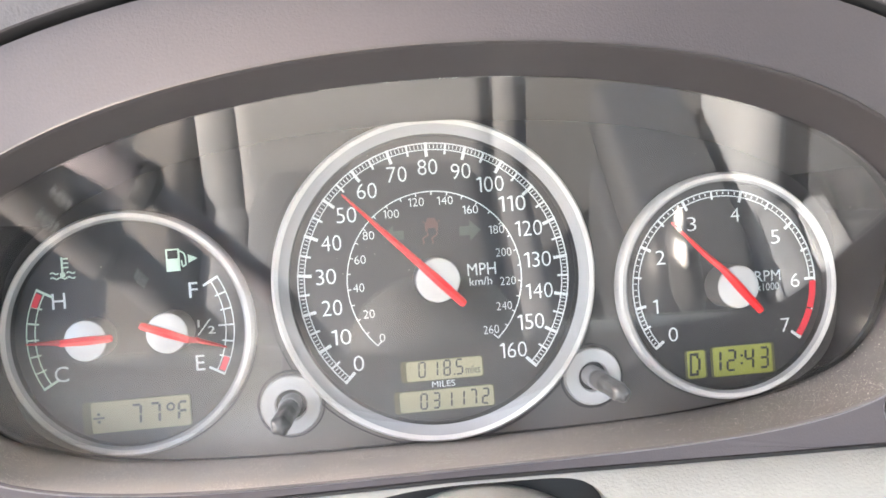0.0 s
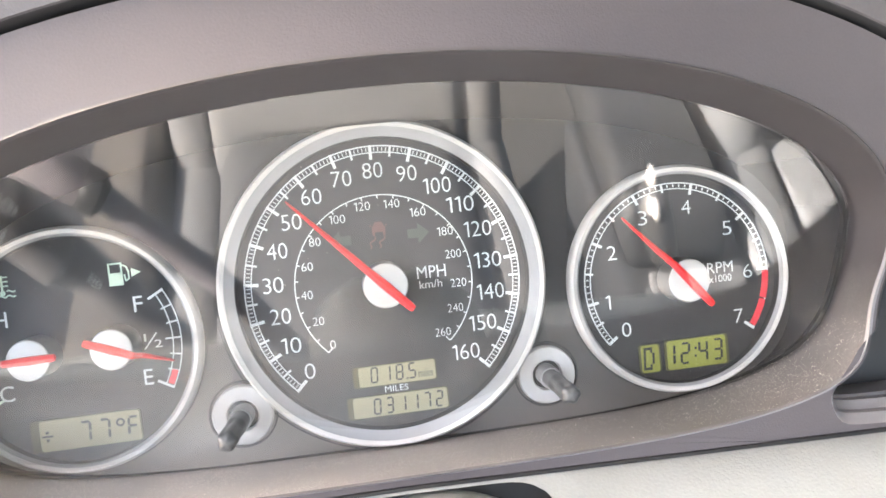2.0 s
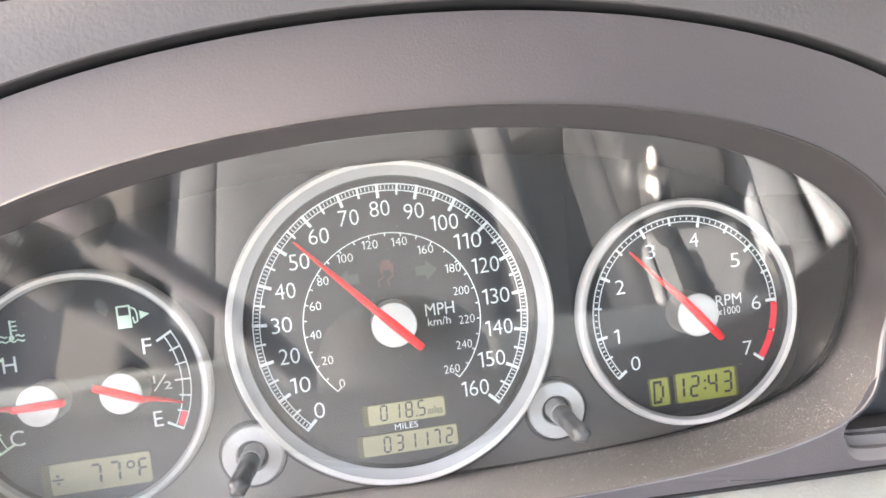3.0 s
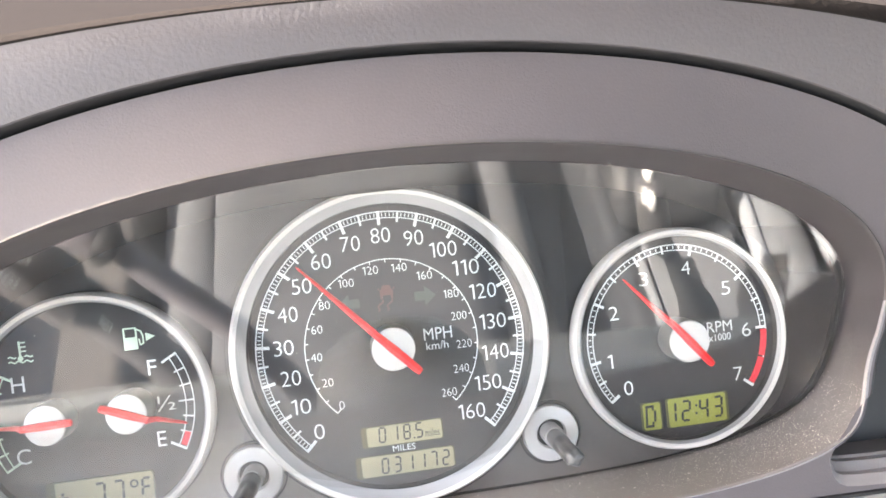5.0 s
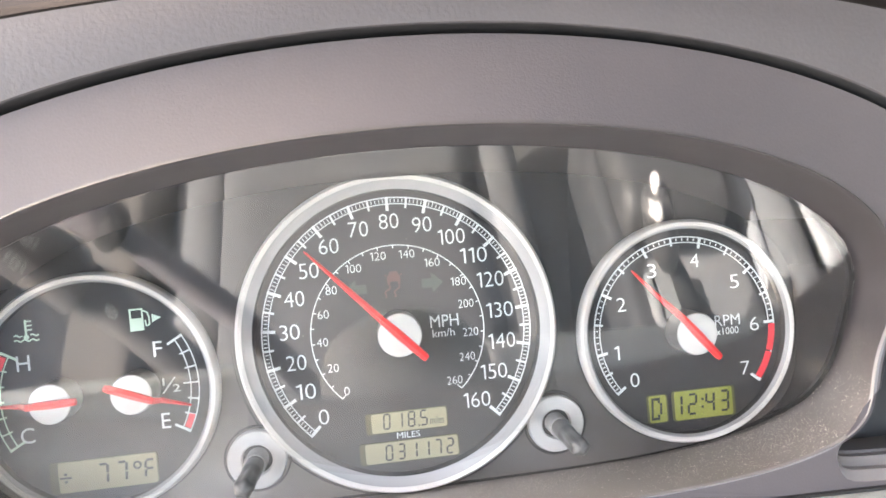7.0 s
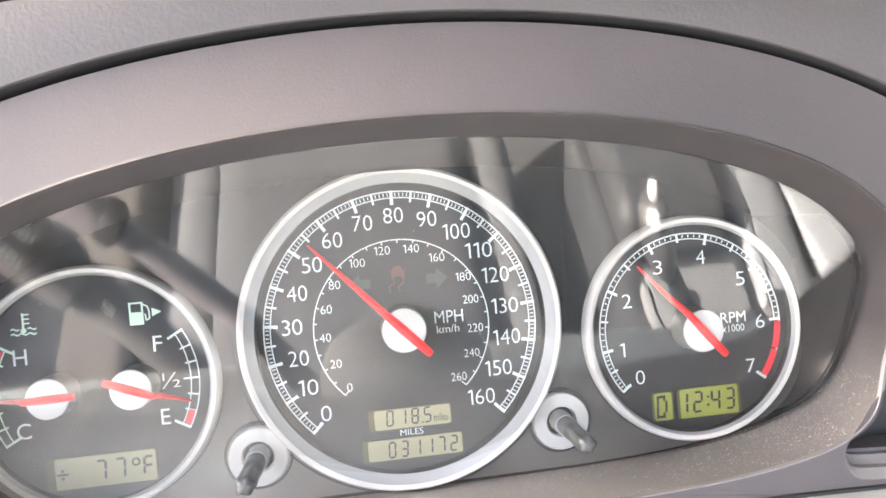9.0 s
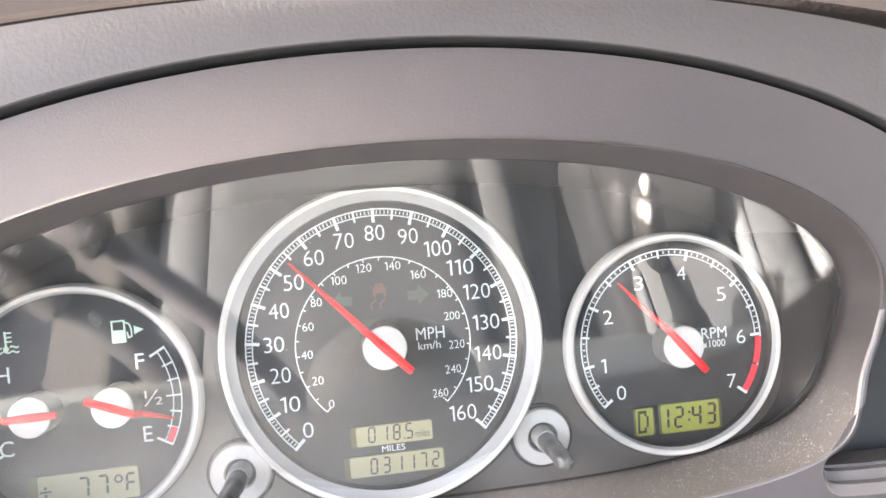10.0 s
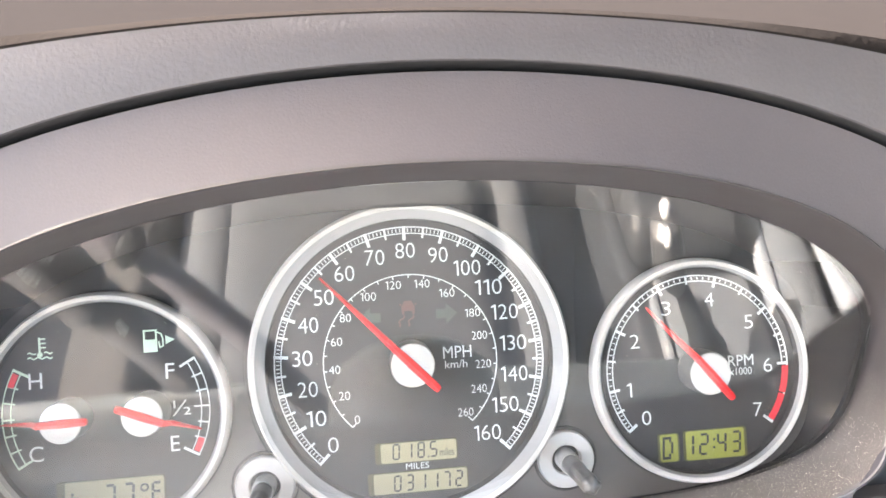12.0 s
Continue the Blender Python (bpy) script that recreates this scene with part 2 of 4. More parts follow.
def arc(bm, r0, r1, a0, a1, y, cx=0, cz=0, n=64, depth=0.00025):
    """A flat curved band between two radii and two angles in degrees."""
    def at(r, yy):
        return [bm.verts.new((cx + r * math.cos(radians(a0 + (a1 - a0) * i / n)), yy, cz + r * math.sin(radians(a0 + (a1 - a0) * i / n)))) for i in range(n + 1)]
    fi, fo, bi, bo = at(r0, y), at(r1, y), at(r0, y + depth), at(r1, y + depth)
    for i in range(n):
        for a, b in ((fi, fo), (fo, bo), (bi, fi)):
            bm.faces.new((a[i], a[i + 1], b[i + 1], b[i]))


def radial(bm, r0, r1, angle, w, y, cx=0, cz=0):
    c, s = math.cos(radians(angle)), math.sin(radians(angle))
    bar(bm, cx + r0 * c, cz + r0 * s, cx + r1 * c, cz + r1 * s, w, y)


def glyph(ch):
    """Triangles of one character, as corner pairs with its height scaled to 1; the 1 is a stem with a flag."""
    if ch == "1":
        tri = [((0.24, 0), (0.36, 0), (0.36, 1)), ((0.24, 0), (0.36, 1), (0.24, 1)), ((0.24, 1), (0.24, 0.84), (0.02, 0.80)), ((0.24, 1), (0.02, 0.80), (0.02, 0.88))]
        return tri, 0.40
    cu = bpy.data.curves.new("glyph", "FONT")
    cu.body, cu.resolution_u, cu.offset = ch, 4, -0.011
    tmp = bpy.data.objects.new("glyph", cu)
    me = bpy.data.meshes.new_from_object(tmp)
    bpy.data.objects.remove(tmp)
    co = np.array([v.co[:2] for v in me.vertices])
    k = 1 / (co[:, 1].max() - co[:, 1].min())
    lo = co.min(0)
    me.calc_loop_triangles()
    tri = [tuple(tuple((co[i] - lo) * k) for i in t.vertices) for t in me.loop_triangles]
    return tri, (co[:, 0].max() - lo[0]) * k


def text(name, string, x, z, w, h, y, material, parent, label=""):
    """Raised lettering, drawn to fill a box of w by h round (x, z)."""
    if string.isdigit():
        tris, at = [], 0.0
        for ch in string:
            tri, wide = glyph(ch)
            tris += [[(px + at, pz) for px, pz in t] for t in tri]
            at += wide + 0.13
        at -= 0.13
        me = bpy.data.meshes.new(name)
        pts = [(x + (px / at - 0.5) * w, y, z + (pz - 0.5) * h) for t in tris for px, pz in t]
        me.from_pydata(pts, [], [(i, i + 1, i + 2) for i in range(0, len(pts), 3)])
        return link(name, me, material, parent, label, smooth=False)
    cu = bpy.data.curves.new(name, "FONT")
    cu.body, cu.extrude, cu.resolution_u = string, 0.0, 4
    tmp = bpy.data.objects.new(name, cu)
    me = bpy.data.meshes.new_from_object(tmp)
    bpy.data.objects.remove(tmp)
    co = np.array([v.co[:2] for v in me.vertices])
    lo, hi = co.min(0), co.max(0)
    for v in me.vertices:
        u = (v.co.x - lo[0]) / (hi[0] - lo[0]) - 0.5
        q = (v.co.y - lo[1]) / (hi[1] - lo[1]) - 0.5
        v.co = (x + u * w, y, z + q * h)
    return link(name, me, material, parent, label, smooth=False)


SEGS = {"0": "abcdef", "1": "bc", "2": "abged", "3": "abgcd", "4": "fgbc", "5": "afgcd", "6": "afgedc", "7": "abc", "8": "abcdefg", "D": "abcdef", "F": "aefg"}


def digits(bm, string, x, z, w, h, step, y, t=0.0008, lean=0.06):
    """Seven-bar characters; a dot, colon, degree mark or division mark takes a narrow place."""
    for ch in string:
        def P(px, pz):
            return (x + px + lean * pz, z + pz)
        if ch in SEGS:
            e, m = t * 0.35, h / 2
            lines = {"a": (e, h, w - e, h), "b": (w, m + e, w, h - e), "c": (w, e, w, m - e), "d": (e, 0, w - e, 0),
                     "e": (0, e, 0, m - e), "f": (0, m + e, 0, h - e), "g": (e, m, w - e, m)}
            for k in SEGS[ch]:
                x0, z0, x1, z1 = lines[k]
                bar(bm, *P(x0, z0), *P(x1, z1), t, y, 0.0002)
            x += step
        elif ch == ".":
            bar(bm, *P(-step * 0.16, -t * 0.5), *P(-step * 0.16, t * 0.5), t, y, 0.0002)
        elif ch == ":":
            for q in (0.3, 0.7):
                bar(bm, *P(-step * 0.04, h * q - t / 2), *P(-step * 0.04, h * q + t / 2), t, y, 0.0002)
            x += step * 0.22
        elif ch == " ":
            x += step


def rounded(cx, cz, w, h, r, n=5):
    pts = []
    for sx, sz, a0 in ((1, 1, 0), (-1, 1, 90), (-1, -1, 180), (1, -1, 270)):
        for i in range(n + 1):
            a = radians(a0 + 90 * i / n)
            pts.append((cx + sx * (w / 2 - r) + r * math.cos(a), cz + sz * (h / 2 - r) + r * math.sin(a)))
    return pts


def display(parent, x0, x1, z0, z1, glass, label, draw, left=0.0022, right=0.0005):
    """A display window: a flat dark margin painted as the well's shaded wall, the tinted glass and its characters."""
    cx, cz, w, h = (x0 + x1) / 2, (z0 + z1) / 2, x1 - x0, z1 - z0
    bm = bmesh.new()
    poly(bm, rounded(cx, cz, w, h, 0.0012), -0.0004, 0.0006)
    well = part("display", bm, LCD_WELL, parent, label, smooth=False)
    bm = bmesh.new()
    poly(bm, rounded(cx + (left - right) / 2, cz, w - left - right, h - 0.0007, 0.001), -0.0007, 0.0004)
    part("display_glass", bm, glass, well, smooth=False)
    bm = bmesh.new()
    draw(bm)
    part("display_characters", bm, SEGMENT, well, smooth=False)
    return well


def hub_and_needle(parent, cx, cz, angle, length, tail, r, width, h=0.0115):
    bm = bmesh.new()
    ring(bm, [(r * 1.03, 0.0), (r * 1.03, -h + 0.0016), (r * 1.0, -h + 0.0006)], cx, cz, 64)
    hub = part("needle_hub", bm, HUBSIDE, parent, "smoky plastic needle hub")
    bm = bmesh.new()
    ring(bm, [(r * 1.0, -h + 0.0006), (r * 0.97, -h + 0.0001), (r * 0.9, -h), (0.0001, -h - 0.0002)], cx, cz, 64)
    part("hub_cap", bm, HUB, hub, "pale satin cap")
    # a tapered bar with a ridged top, level with the cap
    bm = bmesh.new()
    c, s = math.cos(radians(angle)), math.sin(radians(angle))
    rows = []
    for u, w, y0 in ((-tail, width * 0.40, -h), (-tail + 0.0012, width * 0.5, -h), (0, width * 0.56, -h), (r * 1.1, width * 0.46, -h + 0.0002), (length * 0.5, width * 0.36, -h * 0.62), (length - 0.001, width * 0.14, -h * 0.28), (length, width * 0.06, -h * 0.28)):
        rows.append([(cx + c * u - s * q * w, y0 - dy, cz + s * u + c * q * w) for q, dy in ((-1, 0.0002), (-0.9, 0.0009), (0, 0.0016), (0.9, 0.0009), (1, 0.0002), (0, -0.0006))])
    rr = loft(bm, rows)
    bm.faces.new(rr[0])
    bm.faces.new(rr[-1])
    return part("needle", bm, NEEDLE, parent, "bright orange-red tapered needle")


# ---- setting: road, out-of-view car shell with gaps sized to shape the light, and dash ----
def box_bm(bm, x0, x1, y0, y1, z0, z1):
    v = [bm.verts.new((x, y, z)) for x in (x0, x1) for y in (y0, y1) for z in (z0, z1)]
    for f in ((0, 1, 3, 2), (4, 6, 7, 5), (0, 4, 5, 1), (2, 3, 7, 6), (0, 2, 6, 4), (1, 5, 7, 3)):
        bm.faces.new([v[i] for i in f])


def structure(name, boxes, material, label):
    bm = bmesh.new()
    for b in boxes:
        box_bm(bm, *b)
    ob = part(name, bm, material, None, label, smooth=False)
    ob.location = (0, 0, 0)
    return tagged(ob, kind="structure")


# unseen ground, made pale to reflect light up into the car
structure("ground", [(-400, 400, -400, 400, -0.2, 0.0)], PALE_GROUND, "unseen pale ground that bounces light into the car")
structure("floor", [(-0.55, 1.25, -1.75, 0.75, 0.35, 0.40)], CARPET, "grey carpeted car floor")
structure("ceiling", [(-0.55, 1.25, -1.75, 0.15, 1.56, 1.60)], HEADLINER, "unseen grey cloth headliner, its front edge set to block sky")
structure("wall_left", [(-0.53, -0.48, -1.75, 0.80, 0.35, 0.75), (-0.53, -0.48, -1.45, -1.33, 0.75, 1.60), (-0.53, -0.48, -1.75, -1.68, 0.75, 1.60), (-0.53, -0.48, -1.68, 0.15, 1.54, 1.60), (-0.53, -0.48, 0.22, 0.80, 0.75, 1.08)], DOOR, "grey driver's door trim, window gaps sized to let light in")
structure("wall_right", [(1.25, 1.30, -1.75, -1.08, 0.35, 0.95), (1.25, 1.30, -1.08, 0.80, 0.35, 1.14), (1.25, 1.30, -1.08, -0.75, 1.14, 1.60), (1.25, 1.30, -1.75, -1.68, 1.05, 1.60), (1.25, 1.30, -1.68, -1.08, 1.54, 1.60), (1.25, 1.30, -0.75, 0.15, 1.26, 1.60), (1.25, 1.30, -0.20, 0.80, 1.14, 1.258)], DOOR, "grey passenger door trim, window gaps sized to limit light")
structure("wall_rear", [(-0.55, 1.25, -1.80, -1.75, 0.35, 0.95), (-0.55, 1.25, -1.80, -1.75, 1.52, 1.60)], SEAT_DARK, "dark rear trim below the back window")
structure("wall_front", [(-0.55, 1.25, 0.70, 0.75, 0.35, 1.06)], DASH_FAR, "dark bulkhead below the windscreen")

# ---- instrument binnacle: one arched moulding round the gauges ----
N = 192


def oval(a, bt, bb, nt, nb, cx, y_of, n=N):
    """An upright oval: half width a, heights bt above and bb below, with rounding exponents; y_of(x, z) gives its depth."""
    lp = []
    for i in range(n):
        t = 2 * math.pi * i / n
        c, s = math.cos(t), math.sin(t)
        e, b = (nt, bt) if s >= 0 else (nb, bb)
        x = cx + a * math.copysign(abs(c) ** (2 / e), c)
        z = b * math.copysign(abs(s) ** (2 / e), s)
        lp.append((x, y_of(x, z), z))
    return lp


def between(p, q, f):
    return [tuple(a + (b - a) * f for a, b in zip(u, v)) for u, v in zip(p, q)]


def lens_y(x, z):
    return -0.027 - 0.42 * z + 0.2 * x * x - (1.3 * z * z if z > 0 else 0)


def sheet_y(x, z):
    """The cover lens: a sheet that leans towards the driver and is slightly hollow from top to bottom."""
    return -0.026 - 0.46 * z - z * z


def lip_y(x, z):
    return -0.042 - (0.0485 * (z / 0.0660) ** 1.3 if z > 0 else 0)


back = oval(0.1625, 0.0605, 0.0630, 2.2, 4.5, 0.0025, lambda x, z: 0.0015)
lens_edge = oval(0.1700, 0.0640, 0.0622, 2.0, 4.0, 0.002, lens_y)
wide_edge = oval(0.1732, 0.0652, 0.0636, 2.0, 4.0, 0.002, lambda x, z: lens_y(x, z) - 0.0012)
gap_edge = []
for p, q in zip(lens_edge, wide_edge):
    f = min(1.0, max(0.06, (0.045 - p[2]) / 0.04)) * (1 - 0.7 * min(1, max(0, (-p[2] - 0.044) / 0.012)))
    gap_edge.append(tuple(a + (b - a) * f for a, b in zip(p, q)))


def pinch(lp):
    """The opening narrows below its widest points."""
    return [(x - math.copysign(0.0085, x) * math.sin(math.pi * -z / 0.052) ** 1.5 if -0.052 < z < 0 and abs(x) > 0.1 else x, y, z) for x, y, z in lp]


lip_in = pinch(oval(0.1736, 0.0657, 0.0606, 2.0, 3.9, 0.003, lip_y))
lip_out = pinch(oval(0.1745, 0.0664, 0.0615, 2.0, 3.9, 0.003, lambda x, z: lip_y(x, z) - 0.0006))
crease = oval(0.204, 0.0920, 0.0645, 2.0, 7.0, 0.004, lambda x, z: -0.056 - 0.30 * z if z > 0 else -0.056 - 0.20 * z)

crease = [(x, y, z - (0.0039 * max(0, x) / 0.163 if z < -0.05 else 0)) for x, y, z in crease]

binnacle = thing("instrument_binnacle", "arched warm grey plastic binnacle hood round the gauges, dusty inside", "car dashboard")
roof_to = next(i for i in range(N // 2) if lens_edge[i][2] > 0.030)
mid = between(back, lens_edge, 0.5)
bm = bmesh.new()
loft(bm, [lp[roof_to:N // 2 - roof_to + 1] for lp in (back, mid, lens_edge)], closed=False)
part("housing_roof", bm, PLATE_LIT, binnacle, "charcoal roof panel above the gauges")
# gloss side walls; their black also holds the shade on them
bm = bmesh.new()
loft(bm, [lp[N // 2 - roof_to:] + lp[:roof_to + 1] for lp in (back, mid, lens_edge)], closed=False)
part("housing_wall", bm, GLOSS, binnacle, "gloss black housing wall behind the cover")
bm = bmesh.new()
loft(bm, [lens_edge, [(x, y + 0.003, z) for x, y, z in between(lens_edge, gap_edge, 0.3)], [(x, y + 0.003, z) for x, y, z in gap_edge], gap_edge])
part("seam", bm, BLACK, binnacle, "black seam round the cover lens")
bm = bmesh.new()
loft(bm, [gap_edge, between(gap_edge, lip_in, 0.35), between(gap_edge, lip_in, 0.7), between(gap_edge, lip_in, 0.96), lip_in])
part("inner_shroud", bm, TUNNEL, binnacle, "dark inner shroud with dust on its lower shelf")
bm = bmesh.new()
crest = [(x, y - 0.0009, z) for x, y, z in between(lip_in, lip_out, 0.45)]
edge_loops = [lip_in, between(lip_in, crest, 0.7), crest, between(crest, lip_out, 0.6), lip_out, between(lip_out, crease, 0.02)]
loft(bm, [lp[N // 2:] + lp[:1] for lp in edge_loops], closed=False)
part("lip", bm, LIP, binnacle, "lip below the opening, pale for its highlight")
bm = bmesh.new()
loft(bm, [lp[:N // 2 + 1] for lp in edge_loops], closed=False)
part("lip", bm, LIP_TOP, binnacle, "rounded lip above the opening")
bm = bmesh.new()
loft(bm, [between(lip_out, crease, f) for f in (0.02, 0.2, 0.35, 0.5, 0.65, 0.8, 0.93)] + [crease,
          [(x * 1.003, y + 0.0008, z * 1.003) for x, y, z in crease], [(x * 1.004, y + 0.008, z * 1.004) for x, y, z in crease]])
# the corner beside the gauges is left out here: the tray mouth opens in it
corner = set(list(range(150, N)) + list(range(8)))
bm.faces.index_update()
for f in [f for f in bm.faces if f.index % N in corner]:
    bm.faces.remove(f)
part("hood_face", bm, HOOD, binnacle)


def corner_y(x, z):
    yl = -0.0427 - (0.0485 * (z / 0.0660) ** 1.3 if z > 0 else 0)
    yc = -0.056 - 0.30 * z if z > 0 else -0.056 - 0.22 * z
    return yl + (yc - yl) * min(1, max(0, (x - 0.181) / 0.027))


near = between(lip_out, crease, 0.02)
rim = [near[i % N] for i in range(150, N + 9)]
rim += [crease[8], (0.230, corner_y(0.230, 0.024), 0.024), (0.230, -0.0428, -0.0696), (0.180, -0.0428, -0.0684), (crease[150][0], -0.0428, crease[150][2])]
mouth = [(near[i % N][0] + 0.0010, near[i % N][2]) for i in range(N + 5, 150, -1) if -0.033 < near[i % N][2] < 0.011]
side_n = len(mouth)
mouth += [(0.1610, -0.0390), (0.1577, -0.0438), (0.1540, -0.0480), (0.1512, -0.0515), (0.1499, -0.0540), (0.1497, -0.0566), (0.1503, -0.0592), (0.1512, -0.0615), (0.1530, -0.0637), (0.1556, -0.0649), (0.160, -0.0655), (0.170, -0.0661), (0.190, -0.0667), (0.222, -0.0674), (0.2235, -0.0655), (0.2235, 0.008), (0.2225, 0.010)]
bm = bmesh.new()
edges = []
for lp in (rim, [(x, corner_y(x, z), z) for x, z in mouth]):
    vs = [bm.verts.new((x, 0, z)) for x, y, z in lp]
    for v, p in zip(vs, lp):
        v.index = -1
    edges += [bm.edges.new((vs[i], vs[(i + 1) % len(vs)])) for i in range(len(vs))]
bmesh.ops.triangle_fill(bm, use_beauty=True, edges=edges, normal=(0, -1, 0))
heights = {(round(x, 6), round(z, 6)): y for x, y, z in rim}
for v in bm.verts:
    v.co.y = heights.get((round(v.co.x, 6), round(v.co.z, 6)), corner_y(v.co.x, v.co.z))
part("hood_corner", bm, HOOD, binnacle, smooth=False)

# loose flecks of dust, on the shelf under the lens and a few on the lens
rng = random.Random(7)
flecks, faces = [], []


def fleck(p, u, v, size):
    k = len(flecks)
    n = rng.choice((3, 4, 5))
    a0 = rng.random() * 6.28
    for i in range(n):
        a = a0 + 2 * math.pi * i / n
        r = size * rng.uniform(0.5, 1.2)
        flecks.append(tuple(p + u * (r * math.cos(a)) + v * (r * math.sin(a))))
    faces.append(tuple(range(k, k + n)))


for k in range(5600):
    i = rng.randrange(N // 2 + 3, N - 3)
    f = rng.random() ** (2.5 if k % 3 == 0 else 1.0)
    p, q = Vector(gap_edge[i]), Vector(lip_in[i])
    g = rng.random()
    p2, q2 = Vector(gap_edge[i + 1]), Vector(lip_in[i + 1])
    a_, b_ = p.lerp(q, f), p2.lerp(q2, f)
    c = a_.lerp(b_, g)
    if c.z > -0.030 or (c.z > -0.048 and rng.random() < 0.7):
        continue
    u = (b_ - a_).normalized()
    v = (q - p).normalized()
    up_ = u.cross(v)
    up_ = up_ if up_.z > 0 else -up_
    fleck(c + up_ * 0.00012, u, v, rng.uniform(0.00010, 0.00021) * (1.9 if rng.random() < 0.06 else 1))
for k in range(60):
    x, z = rng.uniform(-0.150, 0.160), rng.uniform(-0.055, 0.045)
    fleck(Vector((x, sheet_y(x, z) - 0.0010, z)), Vector((1, 0, 0)), Vector((0, -0.4, 1)), rng.uniform(0.00006, 0.00014))
me = bpy.data.meshes.new("dust")
me.from_pydata(flecks, [], faces)
dust = new("dust", me)
me.materials.append(DUST)
dust.matrix_basis = RECLINE.copy()
tagged(dust, "pale loose dust flecks on the shelf below the gauges", "dust", kind="stuff")

# cover lens: a thin clear sheet that leans over the gauges
bm = bmesh.new()
sheet = []
for off in (-0.0008, 0.0008):
    sheet.append([[(0.002 + (x - 0.002) * k, sheet_y(x, z * k) + off, z * k) for x, y, z in lens_edge] for k in [0.999 - 0.0333 * q for q in range(30)]])
loft(bm, sheet[0][::-1] + sheet[1])
bmesh.ops.holes_fill(bm, edges=bm.edges)
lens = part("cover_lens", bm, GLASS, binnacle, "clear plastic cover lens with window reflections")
lens.visible_shadow = False

# ---- dash top pad above the binnacle ----
pad = thing("dash_pad", "soft grey vinyl dash top curving over the binnacle", "car dashboard")
c0 = oval(0.206, 0.0932, 0.0660, 2.0, 9.0, 0.004, lambda x, z: -0.048 - 0.30 * z)
c1 = oval(0.2062, 0.0936, 0.0660, 2.0, 9.0, 0.004, lambda x, z: -0.0545 - 0.30 * z)
c2 = oval(0.2082, 0.0949, 0.0660, 2.0, 9.0, 0.004, lambda x, z: -0.0572 - 0.30 * z)
c3 = oval(0.228, 0.1000, 0.0660, 2.0, 9.0, 0.002, lambda x, z: -0.0580 - 0.29 * z)
c4 = oval(0.300, 0.1086, 0.0660, 2.0, 9.0, -0.006, lambda x, z: -0.0580 - 0.25 * z)
c5 = oval(0.340, 0.1110, 0.0660, 2.0, 9.0, -0.008, lambda x, z: -0.0550 - 0.23 * z)
c6 = oval(0.350, 0.1116, 0.0660, 2.0, 9.0, -0.008, lambda x, z: -0.0480 - 0.20 * z)
c7 = oval(0.356, 0.1116, 0.0660, 2.0, 9.0, -0.008, lambda x, z: -0.030)
c8 = oval(0.360, 0.0600, 0.0660, 2.0, 9.0, -0.008, lambda x, z: 0.12)
bm = bmesh.new()
half = N // 2 + 1
loft(bm, [lp[:half] for lp in (between(c1, c2, 0.75), c2, c3, between(c3, c4, 0.5), between(c3, c4, 0.93))], closed=False)
part("vinyl_skin", bm, PAD, pad)
bm = bmesh.new()
loft(bm, [lp[:half] for lp in (between(c3, c4, 0.93), c4, c5, c6, c7, c8)], closed=False)
part("top_skin", bm, DASH_FAR, pad, "dark dash top behind the crest")
# black also on the pad's rolled-under edge, for the shade there
bm = bmesh.new()
loft(bm, [[(x * 1.004, y + 0.008, z * 1.004) for x, y, z in crease][:half], [(x, y + 0.004, z) for x, y, z in c0][:half], c0[:half], c1[:half], between(c1, c2, 0.75)[:half]], closed=False)
part("shadow_gap", bm, BLACK, pad, "black gap between pad and binnacle")
bm = bmesh.new()
box_bm(bm, -0.54, 1.24, 0.10, 0.69, 0.45, 1.025)
for v in bm.verts:
    if v.co.z > 1 and v.co.y > 0.5:
        v.co.z = 1.105
box_bm(bm, 0.40, 1.23, -0.02, 0.098, 0.46, 1.02)
box_bm(bm, -0.53, -0.36, 0.0, 0.098, 0.46, 1.02)
tagged(part("dashboard_body", bm, DASH_FAR, None, "dark grey dash body sloping up to the windscreen", smooth=False), kind="structure")

# ---- pale lower trim with the column opening ----
trim = thing("lower_dash_trim", "pale grey grained trim panel below the binnacle with a column opening", "car trim")
bm = bmesh.new()
cols = []
for i in range(181):
    x = -0.30 + 0.60 * i / 180
    top_z = -0.0644 - 0.0040 * max(0, x) / 0.16
    u, e_ = (x / 0.056, 10) if x > 0 else (x / 0.085, 3)
    d = 1.0 if abs(u) >= 1 else 0.012 + 0.99 * (1 - (1 - abs(u) ** e_) ** (1 / 2.4))
    col = []
    for k in range(13):
        s_ = d * k / 12
        col.append((x, -0.0435 - 0.006 * min(1, s_ * 9) - 0.075 * s_, top_z - 0.0015 * min(1, s_ * 9) - 0.075 * s_ - 0.02 * s_ * s_))
    e = col[-1]
    col.append((e[0], e[1] + 0.02, e[2] - 0.002))
    cols.append([(x, -0.036, top_z + 0.0)] + col)
loft(bm, cols, closed=False)
part("panel", bm, PANEL, trim)
# a black strip set slightly in front draws the gap's shade
bm = bmesh.new()
loft(bm, [[(x, y, z - 0.0040 * max(0, x) / 0.16) for y, z in ((-0.040, -0.0628), (-0.0440, -0.0637), (-0.0444, -0.0646), (-0.040, -0.0652))] for x in (-0.21 + 0.43 * i / 40 for i in range(41))], closed=False)
part("shadow_gap", bm, BLACK, trim, "black gap under the binnacle")

